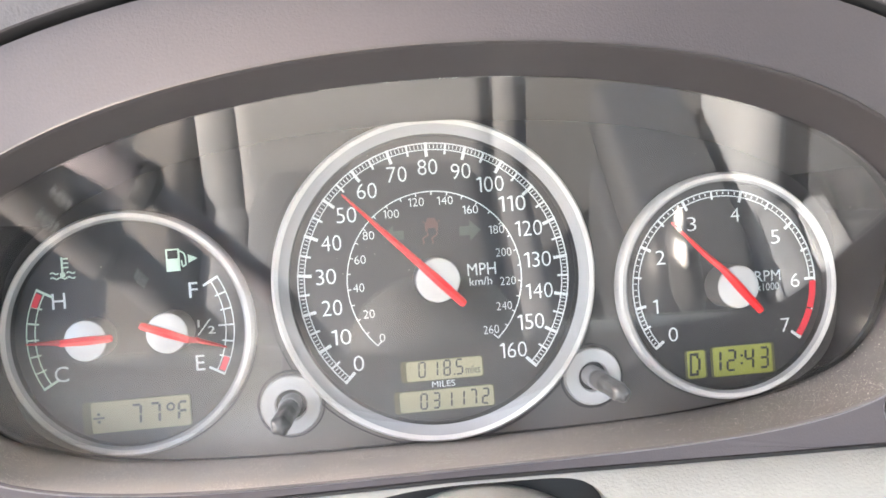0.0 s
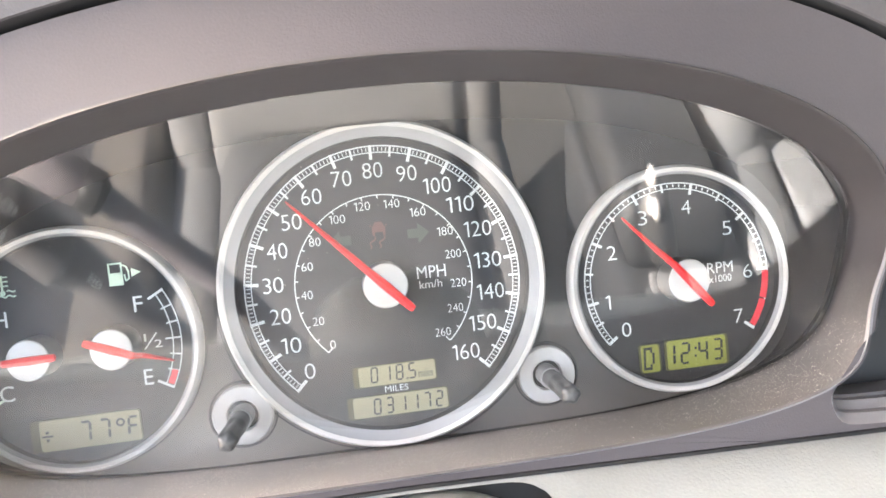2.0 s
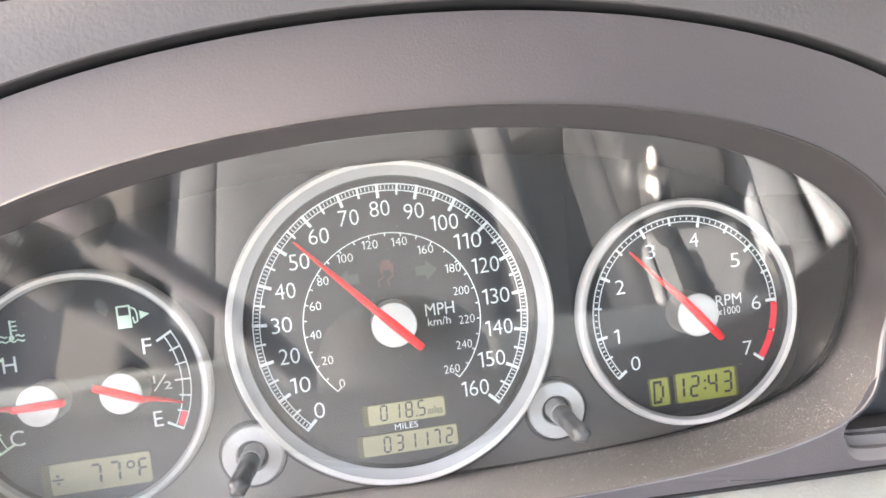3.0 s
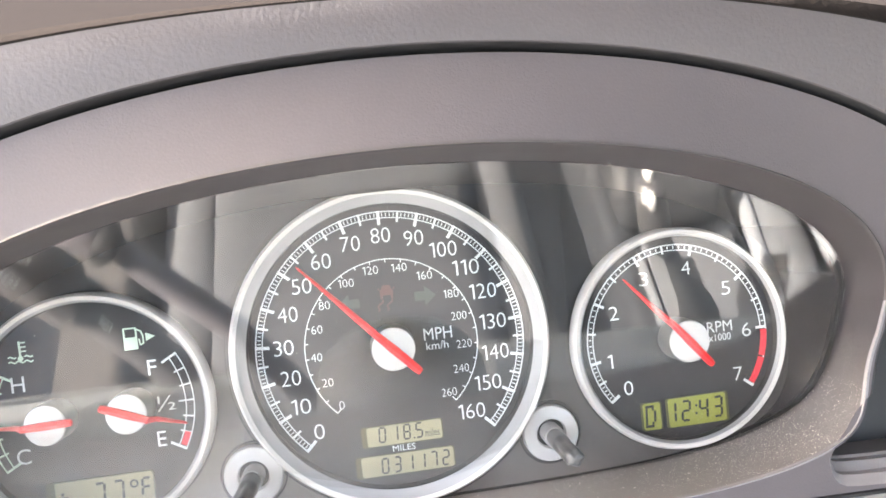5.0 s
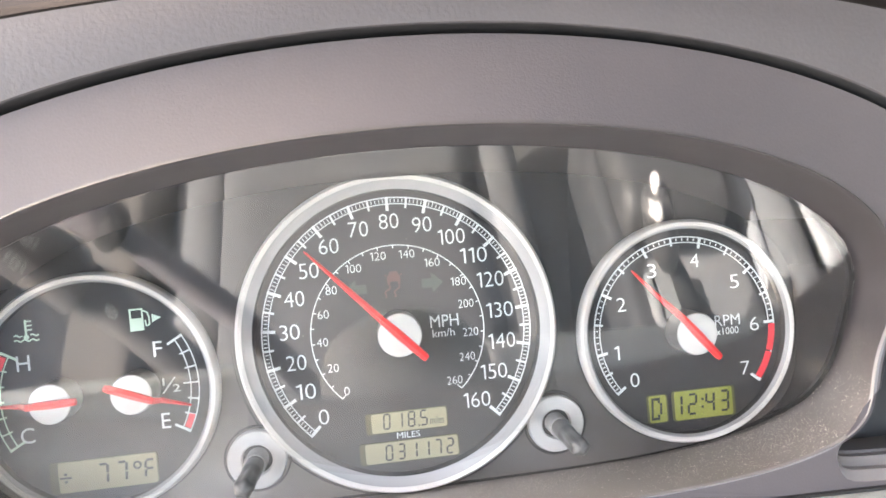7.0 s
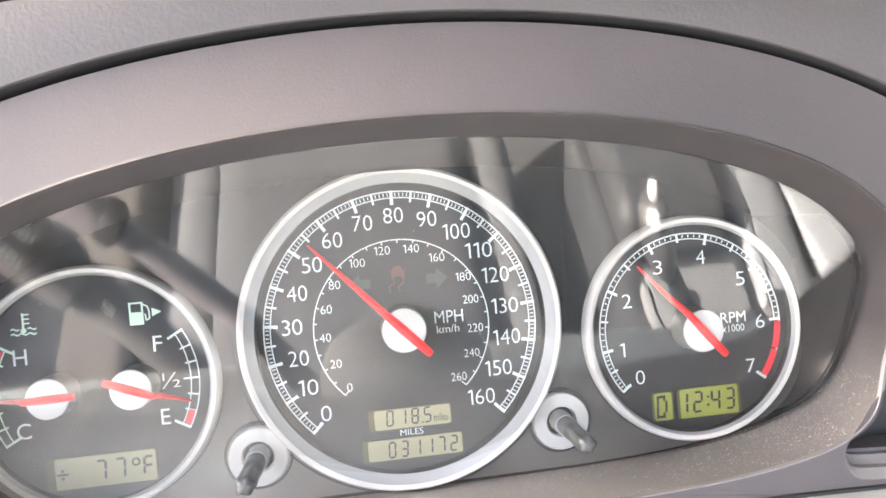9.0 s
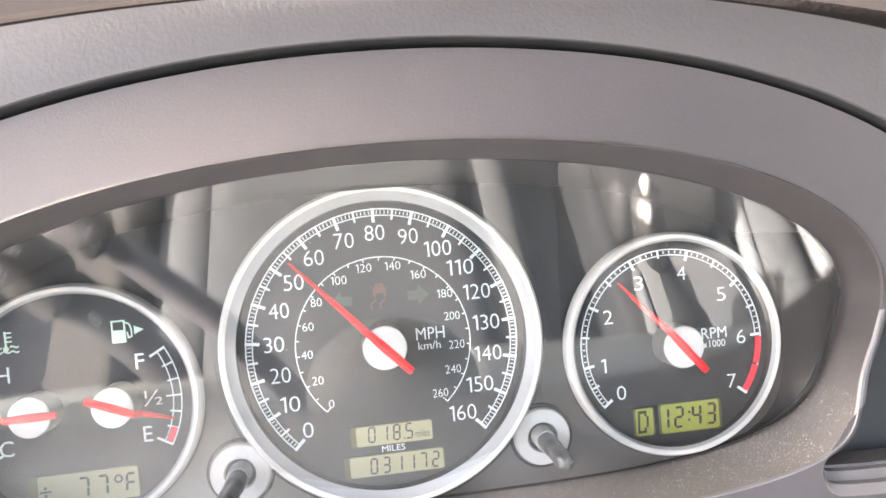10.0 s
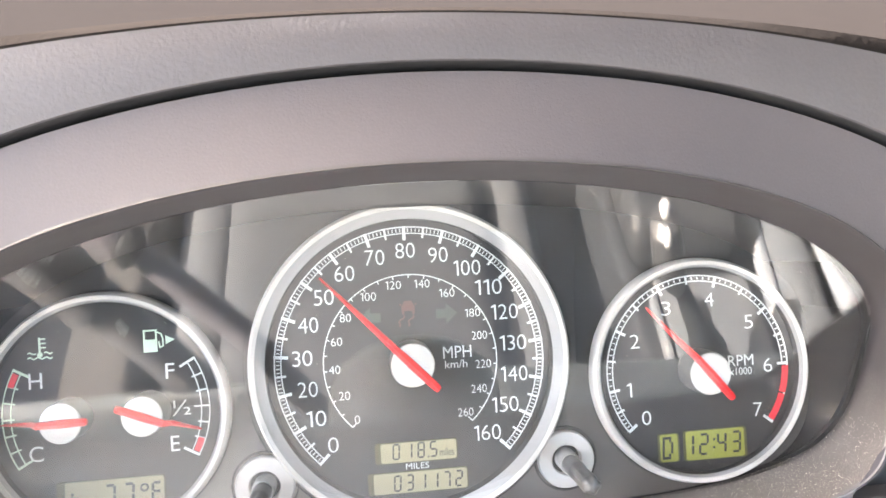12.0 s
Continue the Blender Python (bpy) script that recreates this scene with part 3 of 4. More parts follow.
# a black box stands in for the unlit space behind the opening
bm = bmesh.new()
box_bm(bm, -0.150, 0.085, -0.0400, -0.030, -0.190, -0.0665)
part("cavity", bm, BLACK, trim, "black box for the shade behind the opening", smooth=False)
column = thing("steering_column", "pale grey steering column cover in the shadowed opening", "steering column", at=(0.0, -0.10, -0.100))
bm = bmesh.new()
loops = []
for y, r in ((0.060, 0.0325), (0.04, 0.0330), (0.024, 0.0330), (0.018, 0.031), (0.015, 0.028), (0.014, 0.001)):
    loops.append([(0.005 + 1.3 * r * math.cos(2 * math.pi * i / 64), y, r * math.sin(2 * math.pi * i / 64)) for i in range(64)])
loft(bm, loops)
part("column_cover", bm, PANEL, column)

# ---- gauges ----
plate = thing("gauge_faceplate", "charcoal satin faceplate carrying three round gauges and two knobs", "instrument panel")
bm = bmesh.new()
bm.faces.new([bm.verts.new((x, 0.0015, z)) for x, y, z in back])
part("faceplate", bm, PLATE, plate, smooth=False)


def gauge_body(name, label, cx, cz, r, clamp=None):
    g = thing(name, label, "gauge", group="round gauges in the cluster")
    bm = bmesh.new()
    disc(bm, r - 0.0005, 0.0, cx, cz)
    if clamp:
        for v in bm.verts:
            v.co.z = min(v.co.z, clamp - 0.001)
    part("dial_face", bm, DIAL, g, smooth=False)
    big = r > 0.05
    w, front = (0.0028, -0.0075) if big else (0.0027, -0.0050)
    inner, low = (r - w - 0.0036, -0.0050) if big else (r - w - 0.0010, -0.0030)
    bm = bmesh.new()
    ring(bm, [(r, 0.0015), (r, front + 0.0024), (r - 0.0005, front + 0.0008), (r - w * 0.45, front), (r - w, front + 0.0006)], cx, cz, 160, clamp)
    part("bezel", bm, SILVER, g, "bright satin silver bezel ring")
    bm = bmesh.new()
    ring(bm, [(r - w, front + 0.0006), (r - w - 0.0002, front + 0.0009), (inner, low)], cx, cz, 160)
    part("bezel_bevel", bm, CHAMFER, g, "grey inner bevel")
    bm = bmesh.new()
    ring(bm, [(inner, low), (inner - 0.0002, low + 0.0003), (inner - 0.0002, 0.0002)], cx, cz, 160)
    part("bezel_wall", bm, DIAL, g, "black inner wall")
    # hairline groove round the ring
    bm = bmesh.new()
    arc(bm, r + (0.0026 if big else 0.0004), r + (0.0031 if big else 0.0008), 0, 360, 0.0011, cx, cz, 160, 0.0003)
    if clamp:
        for v in bm.verts:
            v.co.z = min(v.co.z, clamp + 0.0015)
    part("groove", bm, BLACK, g, smooth=False)
    return g


YI = -0.0003
speedo = gauge_body("speedometer", "black round speedometer with white numerals and silver bezel", 0, 0, 0.0617, clamp=0.0597)
A = lambda mph: 225 - mph * 270 / 160
bm = bmesh.new()
arc(bm, 0.0521, 0.0526, 225, -45, YI, n=160)
arc(bm, 0.0497, 0.0501, 225, -45, YI, n=160)
for i in range(161):
    if i % 5:
        radial(bm, 0.0504, 0.0518, A(i), 0.00034, YI)
part("scale_band", bm, INK, speedo, smooth=False)
for mph in range(0, 161, 5):
    bm = bmesh.new()
    if mph % 10:
        radial(bm, 0.0482, 0.0524, A(mph), 0.0008, YI - 0.0001)
    else:
        radial(bm, 0.0472, 0.0527, A(mph), 0.0012, YI - 0.0001)
    part("tick", bm, INK, speedo, smooth=False)
MPH_AT = ((-31.7, -30), (-37.6, -19.4), (-40.2, -8), (-41.6, 4), (-38.7, 16.6), (-32.2, 26.9), (-23.8, 35.6), (-11.9, 41.1), (0.1, 43.2), (12.9, 40.8), (24, 35.1), (32.1, 27), (37.9, 16.9), (40.6, 4.5), (40.4, -7.8), (36.1, -19.6), (28.4, -30.1))
for k in range(17):
    wide = (0.0040, 0.0076, 0.0107)[len(str(10 * k)) - 1]
    x, z = MPH_AT[k]
    text("numeral", str(10 * k), x / 1000, z / 1000, wide, 0.0059, YI, INK, speedo)
# metric inner scale
B = lambda kmh: 225 - kmh / 1.609344 * 270 / 160
bm = bmesh.new()
arc(bm, 0.0336, 0.0340, B(0), B(260), YI, n=120)
for kmh in range(0, 261, 10):
    radial(bm, 0.0325 if kmh % 260 else 0.0315, 0.0338, B(kmh), 0.0004, YI)
part("metric_scale", bm, INK, speedo, smooth=False)
KMH_AT = ((-22, -21), (-26.4, -11.5), (-29.6, -1.2), (-28.3, 9.5), (-24.4, 18.5), (-15.2, 26.1), (-5.3, 30), (5.9, 29.9), (15.5, 25.7), (25.2, 17.3), (27.4, 8.3), (28.3, -3), (26.1, -12.6), (20.3, -21.4))
for kmh in range(0, 261, 20):
    x, z = KMH_AT[kmh // 20]
    wide = (0.0021, 0.0043, 0.0061)[len(str(kmh)) - 1]
    text("metric_numeral", str(kmh), x / 1000, z / 1000, wide, 0.0032, YI, INK, speedo)
text("unit_text", "MPH", 0.0183, 0.0024, 0.0112, 0.0047, YI, INK, speedo)
text("unit_text", "km/h", 0.0176, -0.0023, 0.0088, 0.0031, YI, INK, speedo)
text("unit_text", "MILES", 0.0002, -0.0407, 0.0090, 0.0024, YI, INK, speedo)
display(speedo, -0.0160, 0.0162, -0.0392, -0.0310, LCD, "olive trip distance display",
        lambda b: digits(b, "018.5", -0.0091, -0.0374, 0.0023, 0.0056, 0.00485, -0.0009, 0.00062))
text("display_text", "miles", 0.0119, -0.0360, 0.0056, 0.0031, -0.0010, SEGMENT, speedo)
display(speedo, -0.0193, 0.0198, -0.0510, -0.0425, LCD, "olive odometer display",
        lambda b: digits(b, "031172", -0.0092, -0.0497, 0.0023, 0.0057, 0.0048, -0.0009, 0.00068))
# unlit warning lamps
for sx in (-1, 1):
    bm = bmesh.new()
    poly(bm, [(sx * (x - 0.0004), z + 0.0177) for x, z in ((0.0112, 0.0018), (0.0152, 0.0018), (0.0152, 0.0040), (0.0196, 0), (0.0152, -0.0040), (0.0152, -0.0018), (0.0112, -0.0018))], YI + 0.0001, 0.0002)
    part("turn_arrow", bm, INK_DIM, speedo, "unlit turn arrow", smooth=False)
bm = bmesh.new()
poly(bm, [(-0.0014, 0.0236), (0.0014, 0.0236), (0.0021, 0.0220), (0.0026, 0.0216), (0.0026, 0.0196), (-0.0026, 0.0196), (-0.0026, 0.0216), (-0.0021, 0.0220)], YI + 0.0001, 0.0002)
for sx in (-1, 1):
    poly(bm, rounded(sx * 0.0020, 0.0190, 0.0010, 0.0014, 0.0003), YI + 0.0001, 0.0002)
    poly(bm, rounded(sx * 0.0030, 0.0222, 0.0008, 0.0006, 0.0002), YI + 0.0001, 0.0002)
    for k in range(8):
        bend = [sx * 0.0018 - 0.0006 * q + 0.0007 * math.sin(q * 2.2) for q in (k * 0.5, k * 0.5 + 0.5)]
        bar(bm, bend[0], 0.0180 - 0.00055 * k, bend[1], 0.0180 - 0.00055 * (k + 1), 0.0006, YI + 0.0001, 0.0002)
part("warning_symbol", bm, INK_RED_DIM, speedo, "unlit red warning symbol", smooth=False)
bm = bmesh.new()
bar(bm, -0.0257, -0.0060, -0.0257, 0.0130, 0.0005, YI + 0.0001, 0.0002)
arc(bm, 0.00275, 0.00325, 180, 265, YI + 0.0001, -0.0227, -0.0060, 10, 0.0002)
arc(bm, 0.02575, 0.02625, 118, 153, YI + 0.0001, -0.0025, 0.0010, 16, 0.0002)
part("panel_outline", bm, BLACK, speedo, "faint outline of the unlit lamp panel", smooth=False)
hub_and_needle(speedo, 0, 0, A(54), 0.0480, 0.0135, 0.0083, 0.0031)

TX, TZ = 0.1163, -0.0118
tach = gauge_body("tachometer", "black round rev counter with red zone and green clock display", TX, TZ, 0.0453)
RA = lambda k: 190 - 38 * (k - 1) if k >= 1 else 217 - 27 * k
bm = bmesh.new()
arc(bm, 0.0379, 0.0384, 217, RA(7), YI, TX, TZ, 120)
arc(bm, 0.0357, 0.0361, 217, RA(6), YI, TX, TZ, 120)
for i in range(1, 60):
    if i % 5:
        radial(bm, 0.0365, 0.0376, RA(i / 10), 0.0004, YI, TX, TZ)
part("scale_band", bm, INK, tach, smooth=False)
for k in range(0, 13):
    bm = bmesh.new()
    radial(bm, 0.0338 if k % 2 == 0 else 0.0348, 0.0383, RA(k / 2), 0.0011 if k % 2 == 0 else 0.0008, YI - 0.0001, TX, TZ)
    part("tick", bm, INK, tach, smooth=False)
bm = bmesh.new()
radial(bm, 0.0338, 0.0386, RA(7), 0.0011, YI - 0.0001, TX, TZ)
part("tick", bm, INK, tach, smooth=False)
for a0, a1 in ((RA(6) - 1.5, RA(6.5) + 0.5), (RA(6.5) - 0.5, RA(7) + 1.2)):
    bm = bmesh.new()
    arc(bm, 0.0358, 0.0384, a0, a1, YI - 0.0001, TX, TZ, 24)
    part("red_zone", bm, INK_RED, tach, "red zone band", smooth=False)
RPM_AT = ((93.4, -29.7), (87, -18.1), (90.3, 1.3), (104.1, 13.7), (122.5, 16.2), (138.8, 6.1), (146, -12.1), (140.6, -29.9))
for k in range(8):
    x, z = RPM_AT[k]
    text("numeral", str(k), x / 1000, z / 1000, 0.0038 if k != 1 else 0.0024, 0.0056, YI, INK, tach)
text("unit_text", "RPM", 0.1345, -0.0094, 0.0108, 0.0044, YI, INK, tach)
text("unit_text", "x1000", 0.1342, -0.0138, 0.0096, 0.0030, YI, INK, tach)
def gear_letter(b):
    """A capital D of small square dots on a leaning grid."""
    x, z, w, h = 0.0993, -0.0464, 0.0036, 0.0080
    for row, line in enumerate(("####.", "#..#.", "#...#", "#...#", "#...#", "#...#", "#..#.", "####.")):
        for col, dot in enumerate(line):
            if dot == "#":
                pz = h * (7 - row) / 7
                px = x + w * col / 4 + 0.06 * pz
                bar(b, px, z + pz - 0.00052, px, z + pz + 0.00052, 0.00088, -0.0009, 0.0002)


display(tach, 0.0975, 0.1064, -0.0483, -0.0367, LCD_GREEN, "green gear position display",
        gear_letter, 0.0008, 0.0008)
display(tach, 0.1082, 0.1350, -0.0485, -0.0362, LCD_GREEN, "green clock display",
        lambda b: digits(b, "12:43", 0.1085, -0.0460, 0.0032, 0.0079, 0.0062, -0.0009, 0.0009), 0.0009, 0.0012)
hub_and_needle(tach, TX, TZ, RA(2.6), 0.0345, 0.0130, 0.0083, 0.0030)

LX, LZ = -0.1143, -0.0110
twin = gauge_body("fuel_and_temperature_gauge", "black round twin gauge for fuel and coolant temperature", LX, LZ, 0.0453)
for side, red in ((1, (-1, -0.66)), (-1, (1, 0.66))):
    AA = lambda f, sd=side: (29.5 * f) if sd > 0 else 180 - 29.5 * f
    bm = bmesh.new()
    for r in (0.0374, 0.0344):
        arc(bm, r - 0.0004, r, AA(-1), AA(1), YI, LX, LZ, 40)
    for k in range(7):
        f = -1 + k / 3
        radial(bm, 0.0310 if k in (0, 6) else (0.0315 if k == 3 and side > 0 else 0.0330), 0.0375 if k in (0, 6) else 0.0372, AA(f), 0.0009 if k in (0, 6) else 0.0006, YI, LX, LZ)
    part("scale_band", bm, INK_GREEN if side < 0 else INK, twin, "pale scale with end ticks", smooth=False)
    bm = bmesh.new()
    arc(bm, 0.0347, 0.0369, AA(red[0] * 0.95), AA(red[1]), YI - 0.0001, LX, LZ, 12)
    part("red_block", bm, INK_RED, twin, "red end mark", smooth=False)
for ch, x, z, w, h in (("H", -0.1392, 0.0027, 0.0048, 0.0058), ("C", -0.1402, -0.0243, 0.0050, 0.0058), ("F", -0.0909, 0.0030, 0.0033, 0.0058), ("E", -0.0904, -0.0244, 0.0033, 0.0058), ("½", -0.0874, -0.0112, 0.0068, 0.0058)):
    text("gauge_letter", ch, x, z, w, h, YI, INK, twin)
# fuel pump symbol
bm = bmesh.new()
px, pz = -0.0975, 0.0146
bar(bm, px - 0.0022, pz - 0.0041, px - 0.0022, pz + 0.0041, 0.0006, YI)
bar(bm, px + 0.0022, pz - 0.0041, px + 0.0022, pz + 0.0041, 0.0006, YI)
bar(bm, px - 0.0025, pz + 0.0040, px + 0.0025, pz + 0.0040, 0.0006, YI)
poly(bm, [(px - 0.0024, pz - 0.0041), (px + 0.0024, pz - 0.0041), (px + 0.0024, pz + 0.0006), (px - 0.0024, pz + 0.0006)], YI - 0.00005)
bar(bm, px + 0.0024, pz + 0.0034, px + 0.0040, pz + 0.0026, 0.0005, YI)
bar(bm, px + 0.0040, pz + 0.0027, px + 0.0046, pz + 0.0008, 0.0005, YI)
bar(bm, px + 0.0046, pz + 0.0009, px + 0.0046, pz - 0.0022, 0.0005, YI)
bar(bm, px + 0.0046, pz - 0.0020, px + 0.0034, pz - 0.0026, 0.0005, YI)
bar(bm, px + 0.0034, pz - 0.0026, px + 0.0031, pz - 0.0002, 0.0005, YI)
poly(bm, [(px + 0.0056, pz - 0.0014), (px + 0.0090, pz + 0.0002), (px + 0.0056, pz + 0.0018)], YI)
part("fuel_symbol", bm, INK_GREEN, twin, "white fuel pump symbol", smooth=False)
# coolant symbol
bm = bmesh.new()
tx, tz = -0.1371, 0.0145
bar(bm, tx, tz - 0.0016, tx, tz + 0.0042, 0.0007, YI)
for q in (0.0036, 0.0020, 0.0004):
    bar(bm, tx, tz + q, tx + 0.0022, tz + q, 0.0005, YI)
poly(bm, [(tx + 0.0010 * math.cos(i * math.pi / 5), tz - 0.0022 + 0.0010 * math.sin(i * math.pi / 5)) for i in range(10)], YI)
for dz in (-0.0016, -0.0034):
    for i in range(12):
        f0, f1 = i / 12, (i + 1) / 12
        if dz < -0.002 or abs(f0 - 0.46) > 0.16:
            bar(bm, tx - 0.0044 + 0.0088 * f0, tz + dz + 0.0004 * math.sin(f0 * 19), tx - 0.0044 + 0.0088 * f1, tz + dz + 0.0004 * math.sin(f1 * 19), 0.0005, YI)
part("coolant_symbol", bm, INK_GREEN, twin, "white coolant temperature symbol", smooth=False)


def temperature(b):
    digits(b, "77", -0.1166, -0.0449, 0.0032, 0.0070, 0.0068, -0.0009, 0.0009)
    digits(b, "F", -0.0996, -0.0447, 0.0030, 0.0065, 0.0076, -0.0009, 0.0009)
    arc(b, 0.0009, 0.0016, 0, 360, -0.0009, -0.1023, -0.0397, 16)
    bar(b, -0.1302, -0.0416, -0.1262, -0.0416, 0.0007, -0.0009)
    for dz in (-0.0014, 0.0014):
        bar(b, -0.1287, -0.0416 + dz, -0.1277, -0.0416 + dz, 0.0010, -0.0009)


display(twin, -0.1340, -0.0948, -0.0475, -0.0355, LCD, "olive outside temperature display", temperature, 0.0032)
hub_and_needle(twin, -0.1269, -0.0116, 181, 0.0232, 0.0095, 0.0073, 0.0028)
hub_and_needle(twin, -0.0987, -0.0113, -22, 0.0205, 0.0095, 0.0073, 0.0028)


# ---- reset knobs ----
def knob(x, z):
    k = thing("reset_knob", "dark grey stalk knob standing in a pale silver collar", "knob", at=(x, 0, z), group="reset knobs beside the speedometer")
    bm = bmesh.new()
    ring(bm, [(0.0128, 0.0015), (0.0128, 0.0004), (0.0122, 0.0004), (0.0122, 0.0015)], n=64)
    part("collar_groove", bm, BLACK, k)
    bm = bmesh.new()
    ring(bm, [(0.0113, 0.0015), (0.0113, -0.0012), (0.0108, -0.0018), (0.0062, -0.0020), (0.0058, -0.0016), (0.0057, 0.004)], n=64)
    part("collar", bm, COLLAR, k, "pale silver collar disc")
    bm = bmesh.new()
    prof = [(0.0034, 0.0009), (0.0036, -0.016), (0.0035, -0.018), (0.0031, -0.0195), (0.0032, -0.024), (0.0034, -0.0330), (0.0031, -0.0345), (0.0022, -0.0354), (0.0011, -0.0358), (0.00005, -0.0359)]
    rows = []
    for r, y in prof:
        rows.append([((r * (1 + (0.09 * math.cos(5 * a) if y < -0.019 and r > 0.001 else 0))) * math.cos(a), y, (r * (1 + (0.09 * math.cos(5 * a) if y < -0.019 and r > 0.001 else 0))) * math.sin(a)) for a in (2 * math.pi * i / 48 for i in range(48))])
    loft(bm, rows)
    part("stalk", bm, KNOB, k, "dark grey fluted stalk")
    bm = bmesh.new()
    ring(bm, [(0.0042, 0.0009), (0.0042, -0.0070), (0.0039, -0.0076), (0.0030, -0.0076)], n=48)
    part("stalk_sleeve", bm, CHAMFER, k, "pale grey sleeve round the stalk")
    # a flat black disc paints the shade inside the collar
    bm = bmesh.new()
    disc(bm, 0.0060, 0.0009, n=48)
    part("hole", bm, BLACK, k, "dark hole in the collar", smooth=False)
    return k


knob(-0.0582, -0.0432)
knob(0.0592, -0.0432)


# ---- front seats, seen only in the cover lens ----
def padded(name, w, d, h, m, cloth, parent, r=0.04):
    """An upholstered block with rounded edges."""
    bm = bmesh.new()
    bmesh.ops.create_cube(bm, size=1.0)
    bmesh.ops.scale(bm, vec=(w, d, h), verts=bm.verts)
    bmesh.ops.bevel(bm, geom=bm.edges[:], offset=min(r, 0.45 * w, 0.45 * d, 0.45 * h), segments=5, affect="EDGES", profile=0.5)
    bmesh.ops.transform(bm, matrix=m, verts=bm.verts)
    return part(name, bm, cloth, parent)


def seat(x, cloth, edge, back, base, rise, splay, label):
    """A bucket seat: cushion and backrest, each with a pair of raised bolsters, and a headrest."""
    st = new("front_seat")
    st.location = (x, -0.62, 0.40)
    tagged(st, label, "car seat", "front seats")
    padded("cushion", 0.37, 0.52, 0.22 + rise, pose(0, 0, 0.120 + rise / 2, 2), base, st, 0.06)
    if cloth is not edge:
        padded("cushion_panel", 0.07, 0.50, 0.02, pose(-0.115, 0.005, 0.236 + rise, 2), cloth, st, 0.009)
    padded("backrest", 0.37, 0.14, 0.62, pose(0, -0.27, 0.46, 14), back, st, 0.03)
    padded("headrest", 0.26, 0.10, 0.18, pose(0, -0.38, 0.88, 10), back, st)
    for sx in (-1, 1):
        padded("bolster", 0.100, 0.58, 0.24, pose(sx * 0.205, -0.02, 0.138, 2, 0, -sx * splay), edge, st, 0.044)
        if cloth is not edge:
            padded("piping", 0.020, 0.56, 0.020, pose(sx * 0.205, -0.02, 0.138, 2, 0, -sx * splay) @ Matrix.Translation((sx * 0.037, 0, 0.107)), cloth, st, 0.009)
        padded("bolster", 0.080, 0.17 if splay else 0.12, 0.50, pose(sx * 0.205, -0.24 if splay else -0.27, 0.45, 14), edge, st, 0.038)


# the driver's seat greys stand in for the reflected driver's clothes
seat(-0.02, SEAT_GREY, SEAT_GREY, SEAT_GREY, SEAT_DARK, 0.055, 0, "grey fabric driver's seat with a charcoal cushion, in place of the driver's reflection")
# dark cushion and backrest cloth hold shade and curb bounced light
seat(0.775, SEAT_WHITE, SEAT_PALE, SEAT_DARK, SEAT_DARK, 0.0, 11, "pale grey fabric passenger seat with a dark backrest")

# ---- driver's door armrest, added to be mirrored warm in the cover lens ----
armrest = new("door_armrest")
armrest.location = (-0.385, -0.55, 0.40)
tagged(armrest, "brown beige padded armrest along the driver's door", "car armrest")
padded("padded_top", 0.20, 0.84, 0.07, pose(0.01, 0, 0.245), BEIGE, armrest, 0.025)
padded("bin", 0.17, 0.78, 0.20, pose(-0.005, 0, 0.115), DOOR, armrest, 0.02)

# ---- centre console and gear lever, seen only in the cover lens ----
console = new("center_console")
console.location = (0.42, -0.45, 0.40)
tagged(console, "dark centre console with a grey shift plate between the seats", "car console")
padded("tunnel_cover", 0.19, 0.75, 0.248, pose(0, 0, 0.125), TRAY, console, 0.015)
padded("armrest", 0.15, 0.26, 0.05, pose(-0.01, -0.29, 0.272), TRAY, console, 0.02)
padded("shift_plate", 0.128, 0.40, 0.010, pose(0.004, 0.050, 0.253), PLATE_GREY, console, 0.004)
padded("shift_slot", 0.020, 0.11, 0.006, pose(-0.012, -0.07, 0.257), BLACK, console, 0.002)
padded("edge_strip", 0.010, 0.42, 0.012, pose(-0.068, 0.075, 0.255), PLATE_GREY, console, 0.004)
lever = new("gear_lever")
lever.location = (0.385, -0.49, 0.657)
tagged(lever, "gear lever with a leather grip and bright chrome cap", "gear lever")


def tube(bm, pts, radii, flat=1.0, n=36):
    """A round bar along points, its ends closed."""
    pts = [Vector(p) for p in pts]
    loops = []
    for k, (p, r) in enumerate(zip(pts, radii)):
        d = (pts[min(k + 1, len(pts) - 1)] - pts[max(k - 1, 0)]).normalized()
        u = d.cross(Vector((0, 1, 0))).normalized()
        v = u.cross(d)
        loops.append([tuple(p + u * (r * math.cos(q)) + v * (r * flat * math.sin(q))) for q in (2 * math.pi * i / n for i in range(n))])
    rows = loft(bm, loops)
    bm.faces.new(rows[0])
    bm.faces.new(rows[-1])


bm = bmesh.new()
tube(bm, [(0, 0, 0), (-0.006, 0.002, 0.02), (-0.03, 0.010, 0.05), (-0.058, 0.016, 0.085)], (0.030, 0.024, 0.010, 0.007))
part("gaiter", bm, TRAY, lever)
bm = bmesh.new()
tube(bm, [(-0.055, 0.015, 0.080), (-0.060, 0.016, 0.086), (-0.070, 0.018, 0.100), (-0.078, 0.020, 0.122), (-0.080, 0.020, 0.128)], (0.008, 0.013, 0.018, 0.016, 0.010))
part("grip", bm, KNOB, lever, "dark leather grip")
